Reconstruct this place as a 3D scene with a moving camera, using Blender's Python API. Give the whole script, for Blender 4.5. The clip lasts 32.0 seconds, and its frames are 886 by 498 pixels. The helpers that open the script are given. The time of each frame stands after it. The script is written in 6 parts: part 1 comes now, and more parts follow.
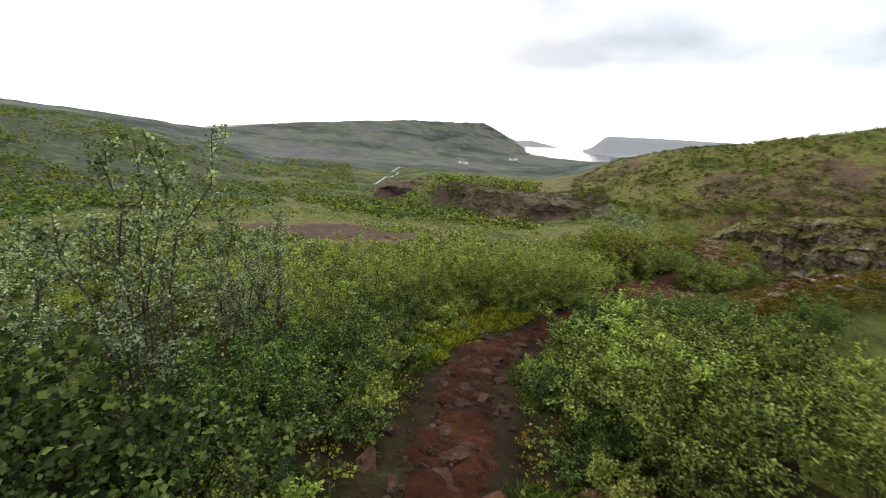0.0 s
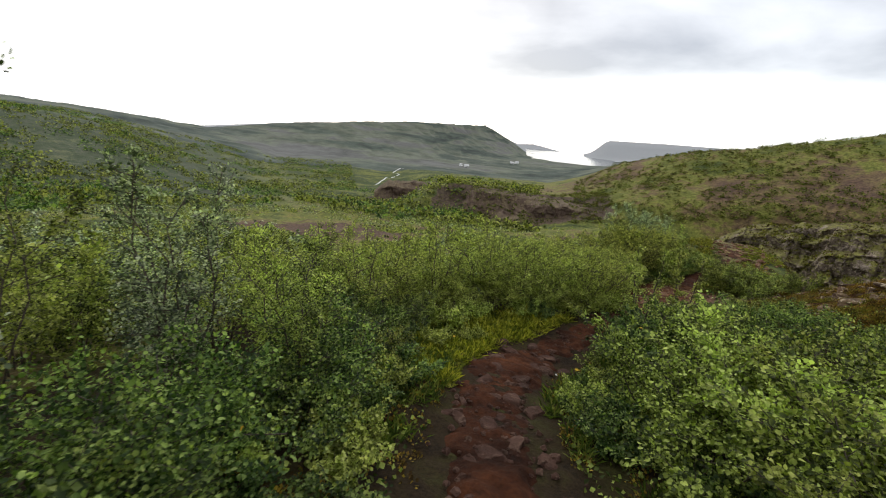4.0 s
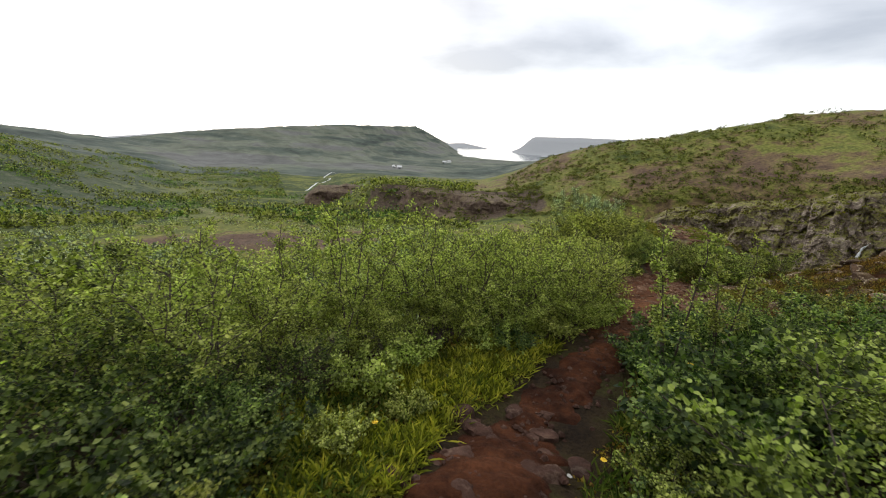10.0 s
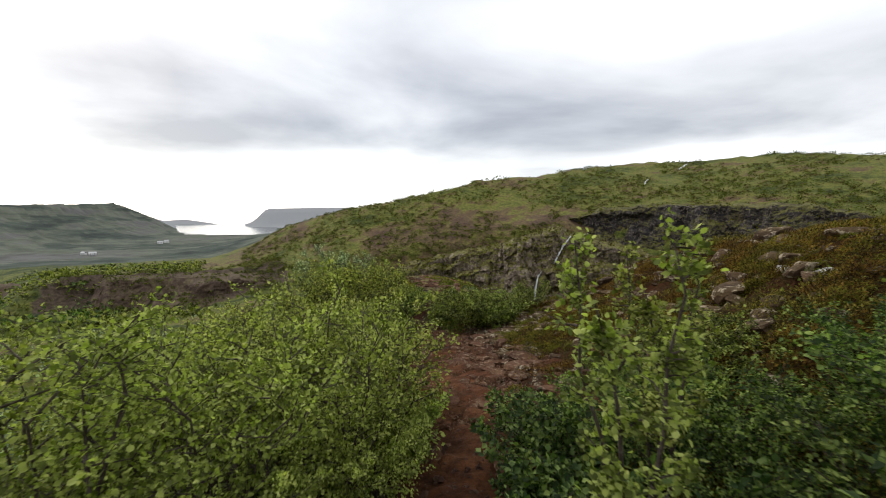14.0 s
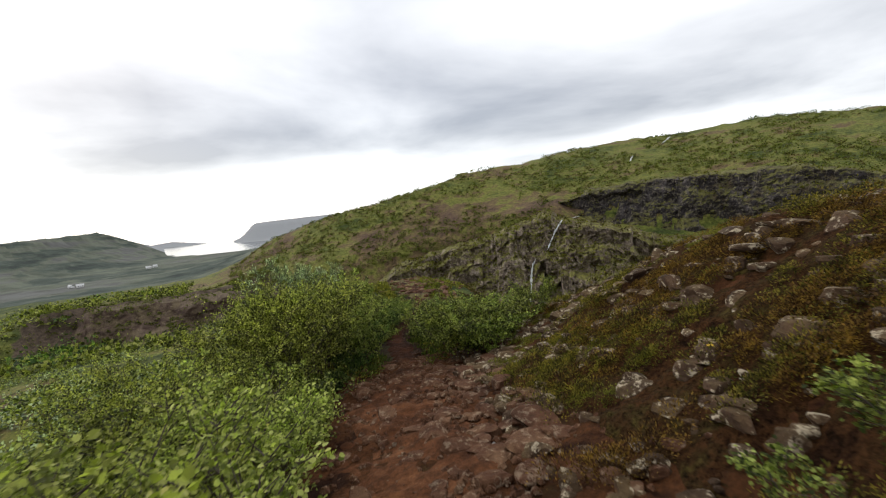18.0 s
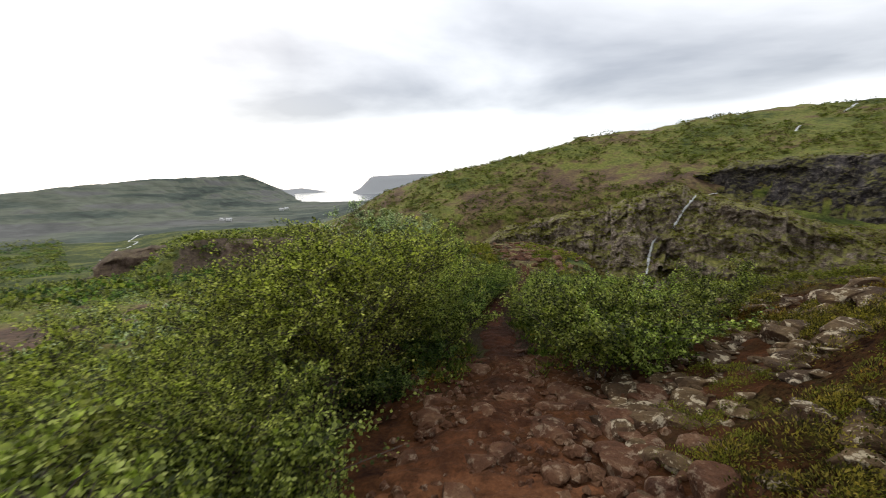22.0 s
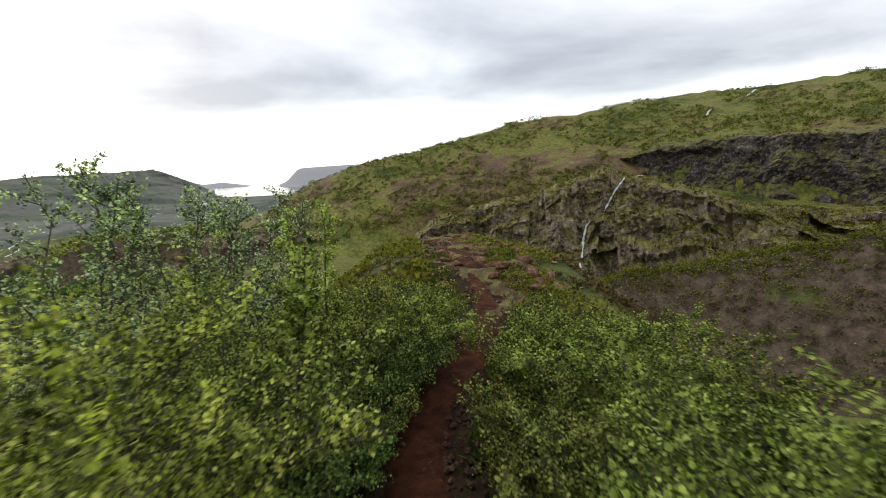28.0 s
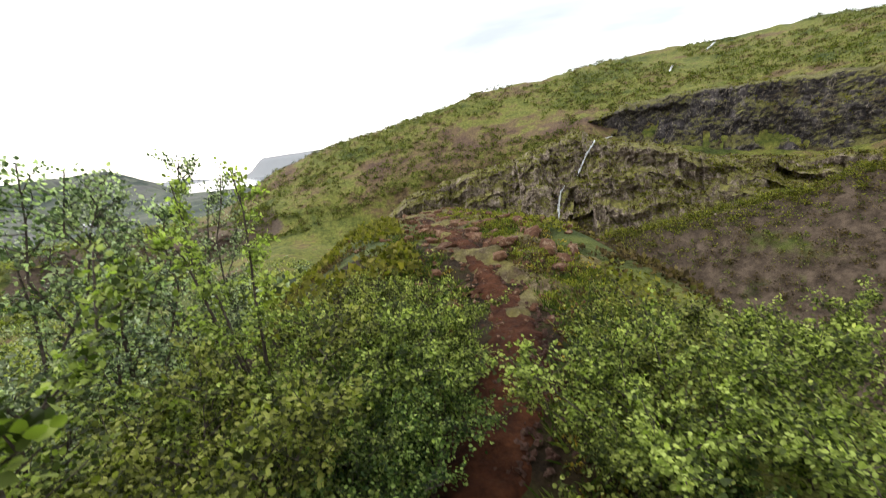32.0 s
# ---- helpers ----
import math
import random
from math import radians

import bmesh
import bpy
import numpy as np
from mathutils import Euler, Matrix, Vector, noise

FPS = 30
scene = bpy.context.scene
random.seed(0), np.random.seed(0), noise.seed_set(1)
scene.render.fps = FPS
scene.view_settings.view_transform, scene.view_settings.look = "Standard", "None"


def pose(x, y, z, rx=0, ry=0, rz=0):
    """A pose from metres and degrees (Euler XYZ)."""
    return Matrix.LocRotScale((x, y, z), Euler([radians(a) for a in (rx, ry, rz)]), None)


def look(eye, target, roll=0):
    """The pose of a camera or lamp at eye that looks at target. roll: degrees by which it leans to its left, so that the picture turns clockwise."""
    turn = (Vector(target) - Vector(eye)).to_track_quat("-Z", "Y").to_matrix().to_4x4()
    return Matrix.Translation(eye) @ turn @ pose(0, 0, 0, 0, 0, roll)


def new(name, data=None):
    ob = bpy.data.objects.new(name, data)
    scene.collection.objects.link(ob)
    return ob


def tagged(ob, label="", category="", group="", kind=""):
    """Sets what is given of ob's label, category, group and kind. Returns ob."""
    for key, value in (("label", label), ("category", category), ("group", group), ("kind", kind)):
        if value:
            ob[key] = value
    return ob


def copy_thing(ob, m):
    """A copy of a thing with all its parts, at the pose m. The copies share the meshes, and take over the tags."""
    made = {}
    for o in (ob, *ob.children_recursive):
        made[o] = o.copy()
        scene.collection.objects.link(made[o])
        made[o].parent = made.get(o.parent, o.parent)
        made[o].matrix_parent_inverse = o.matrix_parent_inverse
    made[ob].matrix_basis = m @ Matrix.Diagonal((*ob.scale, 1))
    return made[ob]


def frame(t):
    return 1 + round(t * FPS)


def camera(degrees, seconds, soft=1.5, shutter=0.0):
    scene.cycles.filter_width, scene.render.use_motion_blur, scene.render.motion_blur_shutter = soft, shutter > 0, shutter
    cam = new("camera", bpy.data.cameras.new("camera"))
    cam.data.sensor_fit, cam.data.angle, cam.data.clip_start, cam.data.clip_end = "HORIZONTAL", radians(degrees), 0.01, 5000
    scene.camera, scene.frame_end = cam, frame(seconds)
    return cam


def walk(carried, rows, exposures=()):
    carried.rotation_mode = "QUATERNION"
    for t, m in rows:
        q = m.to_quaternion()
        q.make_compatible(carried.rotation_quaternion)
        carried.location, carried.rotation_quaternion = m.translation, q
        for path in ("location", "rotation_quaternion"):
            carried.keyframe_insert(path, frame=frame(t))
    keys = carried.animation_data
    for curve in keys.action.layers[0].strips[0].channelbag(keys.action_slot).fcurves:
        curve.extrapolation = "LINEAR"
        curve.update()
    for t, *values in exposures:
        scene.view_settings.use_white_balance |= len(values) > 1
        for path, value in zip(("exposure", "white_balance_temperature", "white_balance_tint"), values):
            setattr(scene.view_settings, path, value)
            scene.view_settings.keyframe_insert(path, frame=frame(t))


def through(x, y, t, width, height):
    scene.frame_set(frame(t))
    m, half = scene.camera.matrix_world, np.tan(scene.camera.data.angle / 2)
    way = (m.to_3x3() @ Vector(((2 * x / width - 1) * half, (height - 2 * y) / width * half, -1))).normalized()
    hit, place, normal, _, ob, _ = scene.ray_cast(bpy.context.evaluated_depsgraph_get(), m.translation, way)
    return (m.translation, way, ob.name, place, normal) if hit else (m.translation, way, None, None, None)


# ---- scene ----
cam = camera(92.0, 32.0, soft=1.0, shutter=0.35)
PATH = [
    (0.0, (-0.016, -0.082, 1.512), (-3.169, 9.034, -1.127), 5.43),
    (0.5, (0.055, 0.117, 1.453), (-3.999, 8.893, -1.104), 5.26),
    (1.0, (0.067, 0.225, 1.396), (-4.146, 8.957, -1.051), 4.90),
    (1.5, (-0.093, 0.393, 1.295), (-4.340, 9.049, -1.359), 5.62),
    (2.0, (-0.198, 0.523, 1.256), (-4.446, 9.070, -1.727), 6.06),
    (2.5, (-0.208, 0.691, 1.252), (-4.714, 9.126, -1.671), 5.54),
    (3.0, (-0.309, 0.855, 1.164), (-3.967, 9.665, -1.835), 6.21),
    (3.5, (-0.464, 0.877, 1.133), (-3.663, 9.897, -1.767), 6.28),
    (4.0, (-0.524, 1.031, 1.000), (-3.681, 10.159, -1.592), 6.21),
    (4.5, (-0.529, 1.321, 0.927), (-3.148, 10.678, -1.438), 2.82),
    (6.5, (-0.531, 2.130, 0.827), (-2.986, 11.427, -1.920), 3.04),
    (7.0, (-0.562, 2.279, 0.755), (-3.287, 11.560, -1.780), 1.61),
    (7.5, (-0.730, 2.384, 0.731), (-3.185, 11.657, -2.094), 2.95),
    (8.0, (-0.738, 2.564, 0.674), (-3.061, 12.013, -1.630), 1.48),
    (8.5, (-0.797, 2.847, 0.610), (-2.991, 12.197, -2.176), 1.66),
    (9.0, (-0.982, 2.999, 0.551), (-2.623, 12.445, -2.292), 2.28),
    (9.5, (-1.058, 3.057, 0.516), (-2.723, 12.559, -2.118), 4.15),
    (10.0, (-1.062, 3.387, 0.409), (-2.870, 12.912, -2.039), 4.03),
    (10.5, (-1.095, 3.714, 0.375), (-2.480, 13.196, -2.483), 4.49),
    (11.0, (-1.202, 3.954, 0.313), (-2.312, 13.584, -2.143), 4.11),
    (11.5, (-1.224, 4.155, 0.238), (-2.169, 13.783, -2.293), 4.12),
    (12.0, (-1.119, 4.511, 0.104), (-1.273, 14.303, -1.917), 2.25),
    (12.5, (-1.246, 4.857, 0.039), (0.617, 14.570, -1.438), -0.84),
    (13.0, (-1.125, 5.250, 0.002), (2.136, 14.591, -1.456), -1.69),
    (13.5, (-0.886, 5.728, -0.102), (2.436, 15.128, -0.879), 0.00),
    (14.0, (-0.821, 6.190, -0.155), (2.936, 15.434, -0.820), 0.41),
    (14.5, (-0.639, 6.502, -0.205), (2.756, 15.876, -0.982), 0.29),
    (16.5, (-0.215, 7.194, -0.130), (3.842, 16.194, -1.726), -0.05),
    (17.0, (-0.031, 7.655, -0.199), (5.054, 16.133, -1.709), -4.71),
    (17.5, (0.175, 7.911, -0.213), (4.845, 16.666, -1.455), -4.56),
    (18.0, (0.410, 8.149, -0.260), (4.324, 17.321, -1.014), -5.19),
    (18.5, (0.503, 8.683, -0.393), (5.222, 17.499, -0.526), -0.46),
    (19.0, (0.715, 9.053, -0.435), (4.125, 18.436, -1.017), -0.56),
    (19.5, (0.913, 9.342, -0.473), (3.180, 19.011, -1.643), -0.82),
    (20.0, (0.930, 9.585, -0.491), (3.990, 19.017, -1.786), 1.58),
    (20.5, (0.861, 9.832, -0.524), (3.554, 19.218, -2.681), 1.48),
    (21.0, (0.992, 9.972, -0.535), (1.420, 19.682, -2.886), -0.77),
    (21.5, (1.120, 10.072, -0.561), (1.440, 19.833, -2.707), 0.32),
    (22.0, (1.075, 10.531, -0.647), (2.619, 20.300, -2.122), -0.91),
    (22.5, (1.029, 10.914, -0.697), (3.089, 20.482, -2.749), 0.12),
    (23.0, (1.122, 11.261, -0.813), (3.383, 20.824, -2.666), -0.57),
    (23.5, (1.114, 11.665, -0.861), (4.675, 20.878, -2.421), -1.58),
    (24.0, (1.277, 11.932, -0.889), (5.401, 20.910, -2.435), -2.36),
    (24.5, (1.567, 12.158, -0.906), (5.019, 21.402, -2.530), -1.72),
    (25.0, (1.683, 12.551, -0.959), (5.602, 21.721, -1.705), -3.79),
    (25.5, (1.818, 12.670, -0.893), (5.480, 21.969, -1.182), -1.49),
    (26.0, (1.933, 12.981, -0.859), (4.944, 22.451, -1.976), -0.79),
    (26.5, (1.912, 13.402, -0.908), (5.184, 22.732, -2.422), -1.42),
    (28.5, (2.840, 16.106, -1.315), (5.422, 25.556, -3.317), -3.41),
    (29.0, (2.953, 16.437, -1.413), (4.721, 25.979, -3.827), -4.78),
    (29.5, (2.975, 16.570, -1.433), (4.413, 26.179, -3.821), -2.96),
    (30.0, (3.102, 16.839, -1.507), (4.404, 26.307, -4.468), -5.24),
    (30.5, (3.216, 17.001, -1.575), (4.259, 26.402, -4.821), -8.60),
    (31.0, (3.194, 17.044, -1.586), (5.623, 26.295, -4.557), -9.24),
    (31.5, (3.042, 17.232, -1.560), (6.337, 26.144, -4.729), -6.84),
    (32.0, (2.947, 17.225, -1.494), (6.391, 26.330, -3.782), -6.68),
]
EXPOSURES = [(0, 0.28), (1, 0.1), (2, -0.04), (3, 0.06), (4, 0.12), (7, 0.17), (12, 0.28), (13, 0.15), (14, -0.03), (16.5, 0.06), (17, 0.1), (18, 0.0), (19, -0.15), (20, -0.18), (21, 0.13), (22, 0.1), (23, 0.18), (24, 0.2), (25, 0.26), (26, 0.08), (26.5, 0.08), (29, 0.25), (30.5, 0.6), (32, 0.8)]
walk(cam, [(t, look(eye, target, roll)) for t, eye, target, roll in PATH], EXPOSURES)

# ---- sky and light: overcast, brightest low over the fjord ----
SUN_AZ = radians(-22)
world = bpy.data.worlds.new("overcast_sky")
scene.world = world
world.use_nodes = True
wn, wl = world.node_tree.nodes, world.node_tree.links
wn.clear()


def wnode(kind, **values):
    n = wn.new(kind)
    for key, value in values.items():
        if key == "op":
            n.operation = value
        elif key == "blend":
            n.blend_type = value
        elif key == "dtype":
            n.data_type = value
    return n


def wmath(op, a, b=None, c=None):
    n = wnode("ShaderNodeMath", op=op)
    for k, v in enumerate((a, b, c)):
        if v is None:
            continue
        if isinstance(v, (int, float)):
            n.inputs[k].default_value = v
        else:
            wl.new(v, n.inputs[k])
    return n.outputs[0]


sky = wn.new("ShaderNodeTexSky")
sky.sky_type, sky.sun_disc = "NISHITA", False
sky.sun_elevation, sky.sun_rotation = radians(32), SUN_AZ
tc = wn.new("ShaderNodeTexCoord")
sep = wn.new("ShaderNodeSeparateXYZ")
wl.new(tc.outputs["Generated"], sep.inputs[0])
up = wmath("MAXIMUM", sep.outputs[2], 0.0)
lift = wmath("ADD", up, 0.10)
comb = wn.new("ShaderNodeCombineXYZ")
wl.new(wmath("DIVIDE", sep.outputs[0], lift), comb.inputs[0])
wl.new(wmath("DIVIDE", sep.outputs[1], lift), comb.inputs[1])
clouds = wn.new("ShaderNodeTexNoise")
clouds.inputs["Scale"].default_value, clouds.inputs["Detail"].default_value = 0.6, 6.0
clouds.inputs["Roughness"].default_value, clouds.inputs["Distortion"].default_value = 0.5, 0.25
shift = wn.new("ShaderNodeMapping")
shift.inputs["Location"].default_value = (3.2, 1.4, 0.0)
wl.new(comb.outputs[0], shift.inputs[0])
wl.new(shift.outputs[0], clouds.inputs["Vector"])
ramp = wn.new("ShaderNodeValToRGB")
ramp.color_ramp.elements[0].position, ramp.color_ramp.elements[0].color = 0.42, (1.15, 1.15, 1.15, 1)
ramp.color_ramp.elements[1].position, ramp.color_ramp.elements[1].color = 1.0, (0.33, 0.34, 0.37, 1)
# a bank of greyer stratus stands over the fjord's mouth and the hill
layer = wn.new("ShaderNodeValToRGB")
layer.color_ramp.elements[0].position, layer.color_ramp.elements[0].color = 0.07, (0, 0, 0, 1)
layer.color_ramp.elements[1].position, layer.color_ramp.elements[1].color = 0.17, (1, 1, 1, 1)
far_edge = layer.color_ramp.elements.new(0.27)
far_edge.color = (1, 1, 1, 1)
over = layer.color_ramp.elements.new(0.42)
over.color = (0.35, 0.35, 0.35, 1)
wl.new(up, layer.inputs[0])
east = wmath("MULTIPLY_ADD", sep.outputs[0], 2.2, 1.35)
east_node = wnode("ShaderNodeClamp")
wl.new(wmath("MINIMUM", east, wmath("MULTIPLY_ADD", sep.outputs[0], -1.0, 1.55)), east_node.inputs[0])
grey = wmath("MULTIPLY", wmath("MULTIPLY", layer.outputs[0], east_node.outputs[0]), 0.41)
wl.new(wmath("ADD", clouds.outputs["Fac"], grey), ramp.inputs[0])
tint = wnode("ShaderNodeMix", dtype="RGBA")
tint.inputs["Factor"].default_value = 0.02
wl.new(ramp.outputs[0], tint.inputs["A"])
wl.new(sky.outputs[0], tint.inputs["B"])
back = wn.new("ShaderNodeBackground")
back.inputs["Strength"].default_value = 1.25
wl.new(tint.outputs["Result"], back.inputs["Color"])
wout = wn.new("ShaderNodeOutputWorld")
wl.new(back.outputs[0], wout.inputs[0])

sun = new("sun", bpy.data.lights.new("sun", "SUN"))
sun.data.energy, sun.data.angle, sun.data.color = 0.8, radians(25), (1.0, 0.97, 0.92)
sun.matrix_world = look((0, 0, 50), (0 - 50 * math.sin(SUN_AZ) * 0.9, 0 - 50 * math.cos(SUN_AZ) * 0.9, 0))


# ---- materials ----
def material(name):
    m = bpy.data.materials.new(name)
    m.use_nodes = True
    m.node_tree.nodes.clear()
    return m, m.node_tree.nodes, m.node_tree.links


def ramp_node(nodes, stops):
    r = nodes.new("ShaderNodeValToRGB")
    els = r.color_ramp.elements
    while len(els) < len(stops):
        els.new(0.5)
    for e, (at, colour) in zip(els, stops):
        e.position, e.color = at, (*colour, 1)
    return r


def noise_node(nodes, links, scale, detail=4.0, rough=0.55, vector=None):
    n = nodes.new("ShaderNodeTexNoise")
    n.inputs["Scale"].default_value, n.inputs["Detail"].default_value, n.inputs["Roughness"].default_value = scale, detail, rough
    if vector is not None:
        links.new(vector, n.inputs["Vector"])
    return n


def mix_node(nodes, links, a, b, factor, blend="MIX"):
    n = nodes.new("ShaderNodeMix")
    n.data_type, n.blend_type = "RGBA", blend
    for key, v in (("A", a), ("B", b)):
        if isinstance(v, tuple):
            n.inputs[key].default_value = (*v, 1)
        else:
            links.new(v, n.inputs[key])
    if isinstance(factor, float):
        n.inputs["Factor"].default_value = factor
    else:
        links.new(factor, n.inputs["Factor"])
    return n.outputs["Result"]


def finish(nodes, links, colour, rough=0.85, height=None, bump=0.3, dist=0.05, spec=0.3):
    b = nodes.new("ShaderNodeBsdfPrincipled")
    links.new(colour, b.inputs["Base Color"])
    if isinstance(rough, float):
        b.inputs["Roughness"].default_value = rough
    else:
        links.new(rough, b.inputs["Roughness"])
    b.inputs["Specular IOR Level"].default_value = spec
    if height is not None:
        bp = nodes.new("ShaderNodeBump")
        bp.inputs["Strength"].default_value, bp.inputs["Distance"].default_value = bump, dist
        links.new(height, bp.inputs["Height"])
        links.new(bp.outputs[0], b.inputs["Normal"])
    out = nodes.new("ShaderNodeOutputMaterial")
    links.new(b.outputs[0], out.inputs[0])
    return b


def leaf_material(name, dark, mid, light, gloss=0.55, through=0.36):
    """Birch leaves: each leaf its own green, a little light coming through."""
    m, n, l = material(name)
    geo = n.new("ShaderNodeNewGeometry")
    r = ramp_node(n, [(0.14, tuple(c * 0.5 for c in dark)), (0.36, dark), (0.58, mid), (0.8, light), (0.95, (light[0] * 1.2, light[1] * 1.12, light[2] * 0.9))])
    growth = noise_node(n, l, 7.0, 2, 0.5, geo.outputs["Position"])
    part_noise = n.new("ShaderNodeMath")
    part_noise.operation = "MULTIPLY_ADD"
    l.new(growth.outputs["Fac"], part_noise.inputs[0])
    part_noise.inputs[1].default_value = 1.0
    half = n.new("ShaderNodeMath")
    half.operation = "MULTIPLY_ADD"
    l.new(geo.outputs["Random Per Island"], half.inputs[0])
    half.inputs[1].default_value, half.inputs[2].default_value = 0.55, -0.27
    l.new(half.outputs[0], part_noise.inputs[2])
    l.new(part_noise.outputs[0], r.inputs[0])
    info = n.new("ShaderNodeObjectInfo")
    hue = n.new("ShaderNodeHueSaturation")
    hv = n.new("ShaderNodeMapRange")
    hv.inputs["To Min"].default_value, hv.inputs["To Max"].default_value = 0.78, 1.22
    l.new(info.outputs["Random"], hv.inputs["Value"])
    l.new(hv.outputs[0], hue.inputs["Value"])
    hh = n.new("ShaderNodeMapRange")
    hh.inputs["To Min"].default_value, hh.inputs["To Max"].default_value = 0.485, 0.515
    l.new(info.outputs["Random"], hh.inputs["Value"])
    l.new(hh.outputs[0], hue.inputs["Hue"])
    l.new(r.outputs[0], hue.inputs["Color"])
    b = n.new("ShaderNodeBsdfPrincipled")
    l.new(hue.outputs[0], b.inputs["Base Color"])
    b.inputs["Roughness"].default_value, b.inputs["Specular IOR Level"].default_value = gloss, 0.14
    t = n.new("ShaderNodeBsdfTranslucent")
    warm = mix_node(n, l, hue.outputs[0], (1.15, 1.45, 0.55), 1.0, "MULTIPLY")
    l.new(warm, t.inputs["Color"])
    mx = n.new("ShaderNodeMixShader")
    mx.inputs[0].default_value = through
    l.new(b.outputs[0], mx.inputs[1])
    l.new(t.outputs[0], mx.inputs[2])
    out = n.new("ShaderNodeOutputMaterial")
    l.new(mx.outputs[0], out.inputs[0])
    return m


LEAF = leaf_material("birch_leaves", (0.036, 0.047, 0.01), (0.176, 0.2, 0.038), (0.365, 0.398, 0.106))
LEAF_DARK = leaf_material("dark_green_leaves", (0.022, 0.04, 0.01), (0.075, 0.11, 0.026), (0.2, 0.25, 0.07))
LEAF_YELLOW = leaf_material("yellowish_birch_leaves", (0.125, 0.145, 0.034), (0.3, 0.33, 0.078), (0.5, 0.525, 0.17), 0.55, 0.46)
LEAF_GREY = leaf_material("grey_green_willow_leaves", (0.06, 0.08, 0.05), (0.23, 0.265, 0.175), (0.58, 0.62, 0.47), 0.45, 0.5)
LEAF_DEEP = leaf_material("deep_green_leaves", (0.024, 0.044, 0.01), (0.108, 0.154, 0.034), (0.29, 0.36, 0.095))
LEAF_OLIVE = leaf_material("olive_birch_leaves", (0.036, 0.042, 0.009), (0.225, 0.236, 0.042), (0.5, 0.505, 0.125))
GRASS = leaf_material("grass_blades", (0.05, 0.075, 0.015), (0.1, 0.13, 0.025), (0.2, 0.19, 0.05), 0.6)
BRIGHT = leaf_material("yellow_green_grass", (0.1, 0.1, 0.014), (0.22, 0.205, 0.025), (0.38, 0.31, 0.05), 0.6)
BRIGHT_MOSS = leaf_material("yellow_green_moss", (0.08, 0.08, 0.012), (0.15, 0.145, 0.022), (0.22, 0.2, 0.035), 0.8)
MOSS_TUFT = leaf_material("moss_and_heather", (0.05, 0.027, 0.01), (0.17, 0.1, 0.022), (0.33, 0.215, 0.042), 0.8)
BANK_GREEN = leaf_material("olive_heath", (0.045, 0.042, 0.01), (0.175, 0.155, 0.026), (0.36, 0.3, 0.052), 0.8)
CLIFF_MOSS = leaf_material("cliff_moss", (0.06, 0.06, 0.012), (0.15, 0.145, 0.024), (0.23, 0.215, 0.035), 0.8)
HEATH_LEAF = leaf_material("hillside_heath", (0.042, 0.048, 0.01), (0.106, 0.118, 0.023), (0.178, 0.176, 0.038), 0.7)
DRY_LEAF = leaf_material("brown_heath", (0.05, 0.036, 0.018), (0.1, 0.072, 0.03), (0.16, 0.12, 0.05), 0.8)


def bark_material():
    m, n, l = material("birch_bark")
    co = n.new("ShaderNodeTexCoord")
    a = noise_node(n, l, 30, 4, 0.6, co.outputs["Object"])
    r = ramp_node(n, [(0.3, (0.03, 0.022, 0.018)), (0.55, (0.075, 0.055, 0.045)), (0.75, (0.16, 0.14, 0.12))])
    l.new(a.outputs["Fac"], r.inputs[0])
    finish(n, l, r.outputs[0], 0.8, a.outputs["Fac"], 0.4, 0.005)
    return m


BARK = bark_material()


def soil_material():
    m, n, l = material("red_brown_soil")
    geo = n.new("ShaderNodeNewGeometry")
    big = noise_node(n, l, 1.3, 5, 0.6, geo.outputs["Position"])
    fine = noise_node(n, l, 38, 6, 0.7, geo.outputs["Position"])
    r1 = ramp_node(n, [(0.34, (0.032, 0.013, 0.006)), (0.5, (0.078, 0.031, 0.013)), (0.68, (0.134, 0.058, 0.026))])
    l.new(big.outputs["Fac"], r1.inputs[0])
    r2 = ramp_node(n, [(0.3, (0.55, 0.55, 0.55)), (0.62, (1.25, 1.2, 1.15))])
    l.new(fine.outputs["Fac"], r2.inputs[0])
    colour = mix_node(n, l, r1.outputs[0], r2.outputs[0], 0.8, "MULTIPLY")
    clods = noise_node(n, l, 8.5, 5, 0.65, geo.outputs["Position"])
    r3 = ramp_node(n, [(0.36, (0.5, 0.48, 0.46)), (0.6, (1.3, 1.3, 1.3))])
    l.new(clods.outputs["Fac"], r3.inputs[0])
    colour = mix_node(n, l, colour, r3.outputs[0], 0.85, "MULTIPLY")
    # moist soil and the bushes' shade together, multiplied into the colour
    damp_shade = n.new("ShaderNodeAttribute")
    damp_shade.attribute_name = "damp_shade"
    colour = mix_node(n, l, colour, mix_node(n, l, colour, (0.5, 0.42, 0.4), 1.0, "MULTIPLY"), damp_shade.outputs["Fac"])
    finish(n, l, colour, 0.9, fine.outputs["Fac"], 0.7, 0.03, 0.1)
    return m


SOIL = soil_material()


